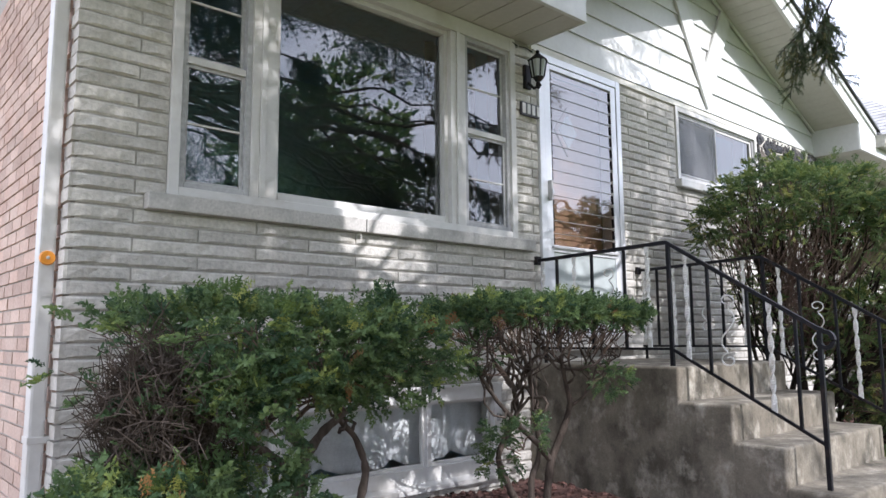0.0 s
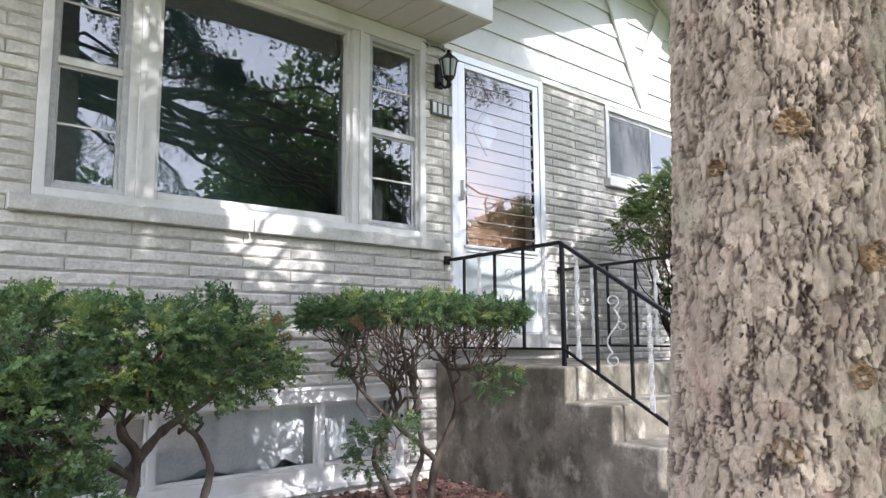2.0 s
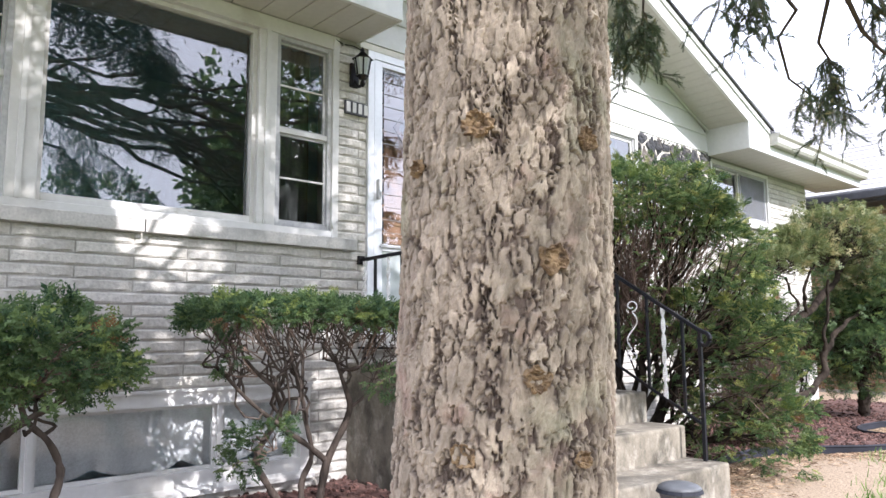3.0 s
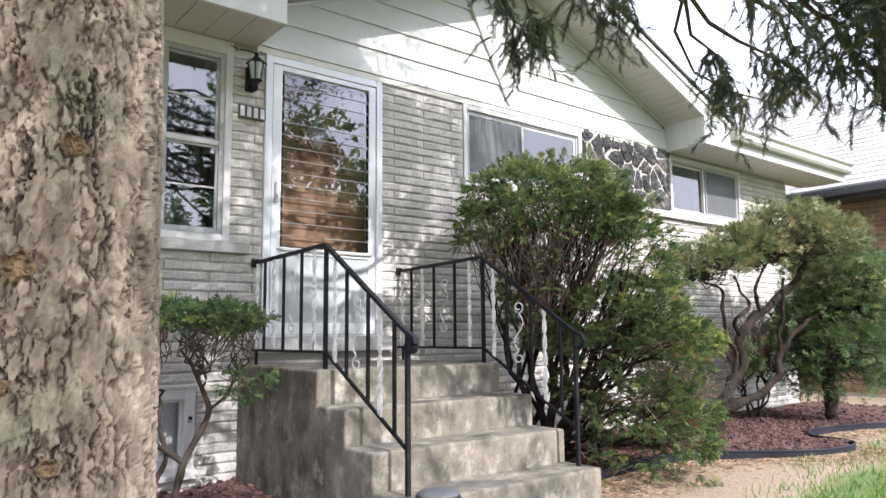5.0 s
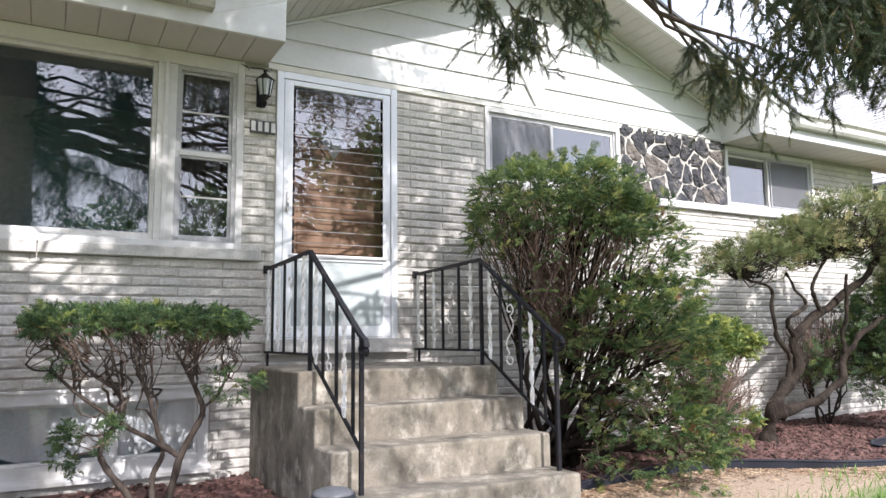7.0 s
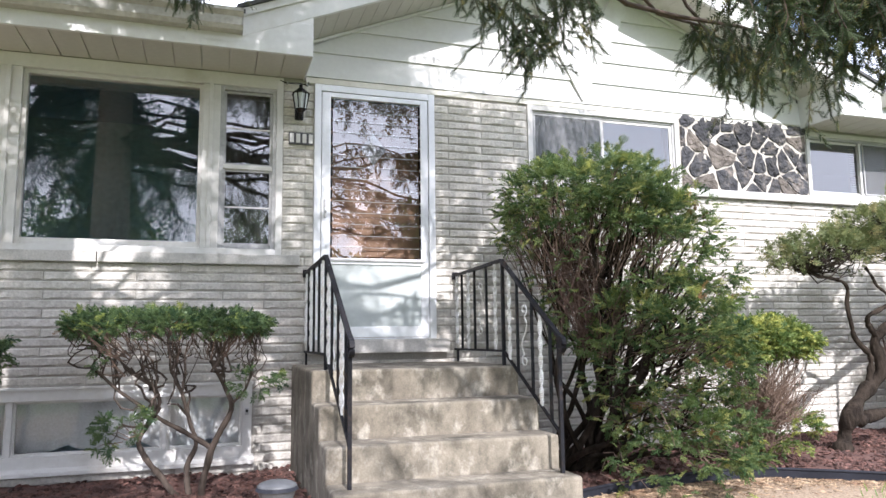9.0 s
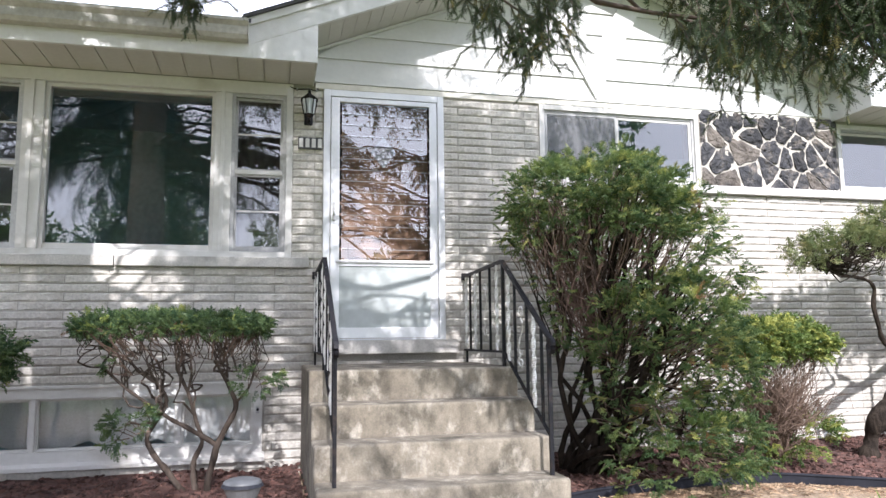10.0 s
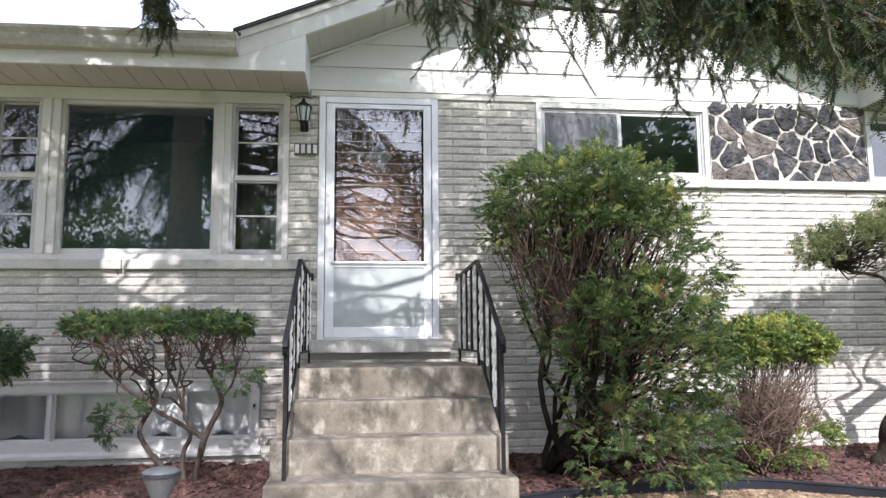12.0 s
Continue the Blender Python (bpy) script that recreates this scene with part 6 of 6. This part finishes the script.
    over_lawn = ((3.3, 15, 3.18, 2.92, 0.86, 1.1), (3.25, 11, 4.15, 2.60, 0.90, 1.0), (3.2, 3, 3.85, 2.42, 0.86, 0.5), (3.1, -3, 4.1, 2.36, 0.78, 0.36), (3.2, 2.5, 4.2, 2.44, 0.83, 0.4), (3.3, 8, 4.5, 2.66, 0.85, 0.4), (3.3, 6, 3.7, 2.85, 0.86, 0.5),
                 (3.2, -8, 4.5, 2.12, 0.66, 1.1), (3.4, 1, 5.0, 2.66, 0.70, 0.36), (3.6, -13, 5.0, 2.62, 0.66, 0.7), (3.3, -5, 4.3, 2.55, 0.64, 0.6), (3.4, 11, 5.2, 2.72, 0.86, 0.4), (3.1, -10.5, 4.1, 1.98, 0.70, 1.2), (3.2, -6, 4.0, 2.30, 0.74, 0.9))
    for z0, deg, long, ez, first, dense in over_steps + over_lawn:
        hs = (Heap(), Heap(), Heap())
        bough(z0, deg, long, ez, hs, dense, 0.5, from_=first, wide=0.35 if deg > 20 else 0.8, thick=0.022 if deg > 20 else 0.034)
        b = part("bough", hs[0].mesh("bough", True), M_spruce_twig, SPRUCE_TREE, "long sagging bough")
        part("twig_growth", hs[1].mesh("twig_growth"), M_spruce_twig, b, kind="stuff")
        part("needle_growth", hs[2].mesh("needle_growth"), M_spruce, b, "dark green hanging needles", kind="stuff")
    # boughs on the street side, which mirror in the windows
    hs = (Heap(), Heap(), Heap())
    for k in range(24):
        deg = 196 + 150 * (k + r.random()) / 15 if k < 15 else 172 + 80 * (k - 15 + r.random()) / 9
        z0 = r.uniform(2.7, 3.9) if k < 15 else r.uniform(3.0, 4.3)
        bough(z0, deg, r.uniform(3.4, 5.0), max(2.45, z0 - r.uniform(0.2, 1.0)), hs, 0.95, 0.5, 0.62, from_=0.2, big=0.95)
    # unseen boughs added to keep the sun off the trunk
    for k in range(7):
        bough(r.uniform(3.1, 4.3), 252 + 36 * (k + r.random()) / 7, r.uniform(2.8, 4.2), r.uniform(2.7, 3.8), hs, 0.8, 0.45, 0.62, from_=0.2, big=1.5)
    part("street_boughs", hs[0].mesh("street_boughs", True), M_wood, SPRUCE_TREE, "sagging boughs on the street side", kind="stuff")
    part("street_twig_growth", hs[1].mesh("street_twig_growth"), M_wood, SPRUCE_TREE, kind="stuff")
    part("street_needle_growth", hs[2].mesh("street_needle_growth"), M_spruce, SPRUCE_TREE, "dark green needles on the street side", kind="stuff")
    z, hs = 4.4, (Heap(), Heap(), Heap())
    while z < 11.5:
        for k in range(14 if z < 7.5 else 6):
            deg = r.uniform(0, 360)
            long = (5.3 - 0.44 * (z - 3.0)) * r.uniform(0.8, 1.05)
            if 15 < deg < 165:
                long *= 0.6
            bough(z + r.uniform(-0.2, 0.2), deg, max(0.8, long), max(4.35, z - 0.1 + r.uniform(-0.8, 0.2)), hs, 0.6, 0.6, 0.4)
        z += 0.68
    # more unseen boughs, added high up to shade the facade
    for k in range(20):
        z0 = r.uniform(4.4, 7.2)
        bough(z0, r.uniform(-48, 12) if k % 5 < 2 else r.uniform(150, 255), r.uniform(4.3, 5.3) - 0.25 * (z0 - 4.4), max(4.4, z0 - r.uniform(0.2, 0.9)), hs, 0.8, 0.6, 0.5)
    part("upper_boughs", hs[0].mesh("upper_boughs", True), M_wood, SPRUCE_TREE, "boughs of the upper crown", kind="stuff")
    part("upper_twig_growth", hs[1].mesh("upper_twig_growth"), M_wood, SPRUCE_TREE, kind="stuff")
    part("upper_needle_growth", hs[2].mesh("upper_needle_growth"), M_spruce, SPRUCE_TREE, "dark green needles of the upper crown", kind="stuff")


spruce_branches()


# ---- trees across the street, seen mirrored in the glass ----
def street_tree():
    ob = thing("street_tree", (0, 0, 0), "leafy green tree across the street", "tree", "trees across the street")
    h = Heap()
    h.tube([(0, 0, -0.2), (0.05, 0, 1.2), (-0.05, 0.1, 2.6), (0, 0, 4.2)], [0.2, 0.16, 0.13, 0.06], 8)
    part("trunk", h.mesh("trunk", True), M_wood, ob)
    h = Heap()
    v = np.array([(0, -0.35, 0), (0.6, -0.2, 0.1), (1, 0, 0), (0.6, 0.25, 0.1), (0, 0.3, 0)])
    f = np.array([(0, 1, 4), (1, 3, 4), (1, 2, 3)])
    pts = [shell(170, np.array(c), np.array(q), rng, 2.2, -0.8, 1, 0.6) for c, q in (((0, 0, 4.4), (2.2, 2.0, 1.9)), ((1.2, 0.3, 3.4), (1.6, 1.5, 1.1)), ((-1.3, -0.2, 3.6), (1.5, 1.5, 1.2)))]
    p, d = np.concatenate([q[0] for q in pts]), np.concatenate([q[1] for q in pts])
    pos, way = clumps(p, d, 22, 0.45, rng, 0.1)
    h.scatter((v, f), pos, way, rng.uniform(0.09, 0.2, len(pos)), rng, 1.0)
    part("crown", h.mesh("crown"), M_yew, ob, kind="stuff")
    return ob


first_tree = street_tree()
first_tree.matrix_basis = pose(-7, -21, 0) @ Matrix.Scale(1.1, 4)
for x, y, s, turn in ((-1.5, -24, 1.25, 40), (4.5, -20, 0.95, 100), (9.5, -23, 1.2, 200), (13.8, -15, 1.7, 310), (17, -22, 1.5, 20), (34, -13, 0.75, 80), (-14, -18, 1.2, 150), (40, -5, 1.1, 240)):
    copy_thing(first_tree, pose(x, y, -0.06, 0, 0, turn) @ Matrix.Scale(s / 1.1, 4))


# ---- lawn grass ----
def grass():
    h = Heap()
    v = np.array([(0, -0.05, 0), (0, 0.05, 0), (0.6, 0.035, 0.02), (0.6, -0.035, 0.02), (1.0, 0, 0.08)])
    tri_ = np.array([(0, 1, 2), (0, 2, 3), (3, 2, 4)])
    n = 32000
    x, y = rng.uniform(4.5, 12.5, n), rng.uniform(-2.0, 1.2, n)
    keep = np.array([noise.noise((a * 1.2, b * 1.2, 5.0)) * 0.45 + 0.80 - b * 0.85 + (a - 6.5) * 0.22 for a, b in zip(x, y)]) > rng.random(n) * 0.9
    x, y = x[keep], y[keep]
    front = np.interp(x, EDGE_R[:, 0], EDGE_R[:, 1])
    ok = y < front - 0.08
    x, y = x[ok], y[ok]
    pos = np.stack([x, y, np.full(len(x), -0.065)], -1)
    way = np.stack([rng.normal(0, 0.45, len(x)), rng.normal(0, 0.45, len(x)), np.ones(len(x))], -1)
    h.scatter((v, tri_), pos, way, rng.uniform(0.05, 0.10, len(x)), rng, 1.0)
    ob = part("lawn_grass", h.mesh("lawn_grass"), M_grass, None, "short green lawn grass beside the edging", kind="stuff")
    tagged(ob, category="grass")


grass()


def needle_litter():
    """Dry needles, twigs and leaf bits strewn along the edging."""
    h = Heap()
    v = np.array([(-0.5, -0.04, 0), (0.5, -0.04, 0), (0.5, 0.04, 0.02), (-0.5, 0.04, 0.02), (0, 0, 0.1)])
    f = np.array([(0, 1, 4), (1, 2, 4), (2, 3, 4), (3, 0, 4)])
    n = 11000
    x = rng.uniform(4.9, 12.0, n)
    front = np.interp(x, EDGE_R[:, 0], EDGE_R[:, 1])
    y = front - 0.03 - np.abs(rng.normal(0, 0.24, n))
    keep = (x > 5.25) | (y < 1.1)
    x, y = x[keep], y[keep]
    z = [-0.052 + 0.03 * noise.noise((p * 0.7, q * 0.7, 0.0)) for p, q in zip(x, y)]
    ang = rng.random(len(x)) * 2 * np.pi
    h.scatter((v, f), np.stack([x, y, z], -1), np.stack([np.cos(ang), np.sin(ang), rng.normal(0, 0.15, len(x))], -1), rng.uniform(0.015, 0.06, len(x)), rng, 0.4)
    ob = part("needle_litter", h.mesh("needle_litter"), M_litter, None, "dry brown needles and twigs strewn along the edging", kind="stuff")
    tagged(ob, category="litter")


needle_litter()


# ---- bricks of the walls ----
def brick_mesh(length, height, depth, seed):
    """One rough-faced brick: its front is uneven, its edges are worn."""
    n = max(2, int(length / 0.06))
    v, f = [], []
    rows = 4
    for j in range(rows):
        for i in range(n + 1):
            x, z = length * i / n, height * (0, 0.16, 0.84, 1)[j]
            edge = (i in (0, n)) or (j in (0, rows - 1))
            y = 0.005 if edge else -0.004 + 0.010 * noise.noise((x * 21 + seed * 7.3, z * 40, seed))
            if j in (1, 2) and i in (0, n):
                y = 0.004
            v.append((x, y, z + (0 if 0 < j < 3 else 0.0015 * noise.noise((x * 12, seed, j)))))
    for j in range(rows - 1):
        for i in range(n):
            a = j * (n + 1) + i
            f.append((a, a + 1, a + n + 2, a + n + 1))
    k = len(v)
    v += [(0, depth, 0), (length, depth, 0), (length, depth, height), (0, depth, height)]
    t = (rows - 1) * (n + 1)
    f += [(0, k, k + 1, *range(n, 0, -1)), (t, *range(t + 1, t + n + 1), k + 2, k + 3)]
    f += [(0, n + 1, 2 * (n + 1), t, k + 3, k), (n, k + 1, k + 2, t + n, 2 * (n + 1) + n, n + 1 + n)]
    me = bpy.data.meshes.new("brick")
    me.from_pydata(v, [], f)
    me.update()
    return me


def facade_bricks():
    course, unit, joint = 0.0675, 0.61, 0.0085
    holes = [(W1[0], W1[1], 1.53, 3.06), (1.21, 3.87, 1.53, 1.61), (DOOR[0], DOOR[1], 0.84, 3.06), (3.93, 5.09, 0.84, 0.95), (W2[0], STONE[1], 2.27, 3.1), (W3[0], W3[1], 2.27, 3.06), (5.85, 10.65, 2.27, 2.345), (BASE[0] - 0.01, BASE[1] + 0.01, 0.04, 0.645)]
    pieces = []
    k0 = int((1.53 + 0.1) / course)
    for k in range(-1, 46):
        z = 1.53 - k0 * course + k * course
        if z + course > 3.07:
            break
        zc = z + course / 2
        start = (1.775 if k % 2 else 1.47) - unit * 4
        spans = []
        x = start
        while x < RIGHT:
            a, b = max(x, LEFT), min(x + unit, RIGHT)
            if b - a > 0.02:
                spans.append((a, b))
            x += unit
        for h0, h1, lo, hi in holes:
            if lo - 0.02 < zc < hi + 0.01:
                out = []
                for a, b in spans:
                    if b <= h0 or a >= h1:
                        out.append((a, b))
                    else:
                        if a < h0 - 0.03:
                            out.append((a, h0))
                        if b > h1 + 0.03:
                            out.append((h1, b))
                spans = out
        pieces += [(a, b, z) for a, b in spans]
    cache = {}
    near = [p for p in pieces if p[1] < 5.9 and p[2] > -0.05]
    near.sort(key=lambda p: abs(p[0] - 2.9) + abs(p[2] - 1.4))
    single = set(near[:300])
    rest = Heap()
    r = random.Random(3)
    for a, b, z in pieces:
        ln = round((b - a - joint) * 50) / 50
        if ln < 0.02:
            continue
        key = (ln, r.randrange(4))
        if key not in cache:
            cache[key] = brick_mesh(ln, course - joint, 0.03, key[1] * 3.1 + ln * 10)
            cache[key].materials.append(M_brick)
        out = FACE + r.uniform(-0.003, 0.002)
        stretch = (b - a - joint) / ln
        if (a, b, z) in single:
            ob = new("brick", cache[key])
            ob.location, ob.scale = (a + joint / 2, out, z + joint / 2), (stretch, 1, 1)
            under(ob, wall_front)
        else:
            me = cache[key]
            co = np.array([v.co for v in me.vertices]) * (stretch, 1, 1) + (a + joint / 2, out, z + joint / 2)
            base = rest.n
            rest.v.append(co.astype(np.float32))
            rest.n += len(co)
            for p in me.polygons:
                rest.f.append(np.array([list(p.vertices)]) + base)
    me = rest.mesh("bricks")
    part("bricks", me, M_brick_rest, wall_front, "remaining rough buff bricks", kind="stuff")


def side_bricks():
    h = Heap()
    course, unit = 0.072, 0.21
    v0 = np.array([(0, 0, 0), (0, 1, 0), (0, 1, 1), (0, 0, 1), (0.02, 0, 0), (0.02, 1, 0), (0.02, 1, 1), (0.02, 0, 1)], float)
    f0 = np.array([(0, 3, 2, 1), (0, 1, 5, 4), (2, 3, 7, 6), (1, 2, 6, 5), (0, 4, 7, 3)])
    for k in range(0, 44):
        for j in range(34):
            y = FACE + 0.13 + (j + (0.5 if k % 2 else 0)) * unit
            if y > BACK:
                break
            h.add(v0 * (1, unit - 0.011, course - 0.011) + (LEFT + 0.002 + rng.uniform(-0.002, 0.002), y, -0.05 + k * course), f0)
    part("bricks", h.mesh("bricks"), M_red, wall_left, "tan and red bricks", kind="stuff")
    # returns of the buff facing round the corner
    c = Heap()
    for k in range(-1, 45):
        z = 1.53 - 24 * 0.0675 + k * 0.0675
        ln = 0.085 if k % 2 else 0.11
        c.add(v0 * (1.2, ln, 0.0565) + (LEFT - 0.008 + rng.uniform(-0.004, 0.004), FACE + 0.004, z + 0.005), f0)
    part("corner_returns", c.mesh("corner_returns"), M_brick_rest, wall_front, kind="stuff")


facade_bricks()
side_bricks()
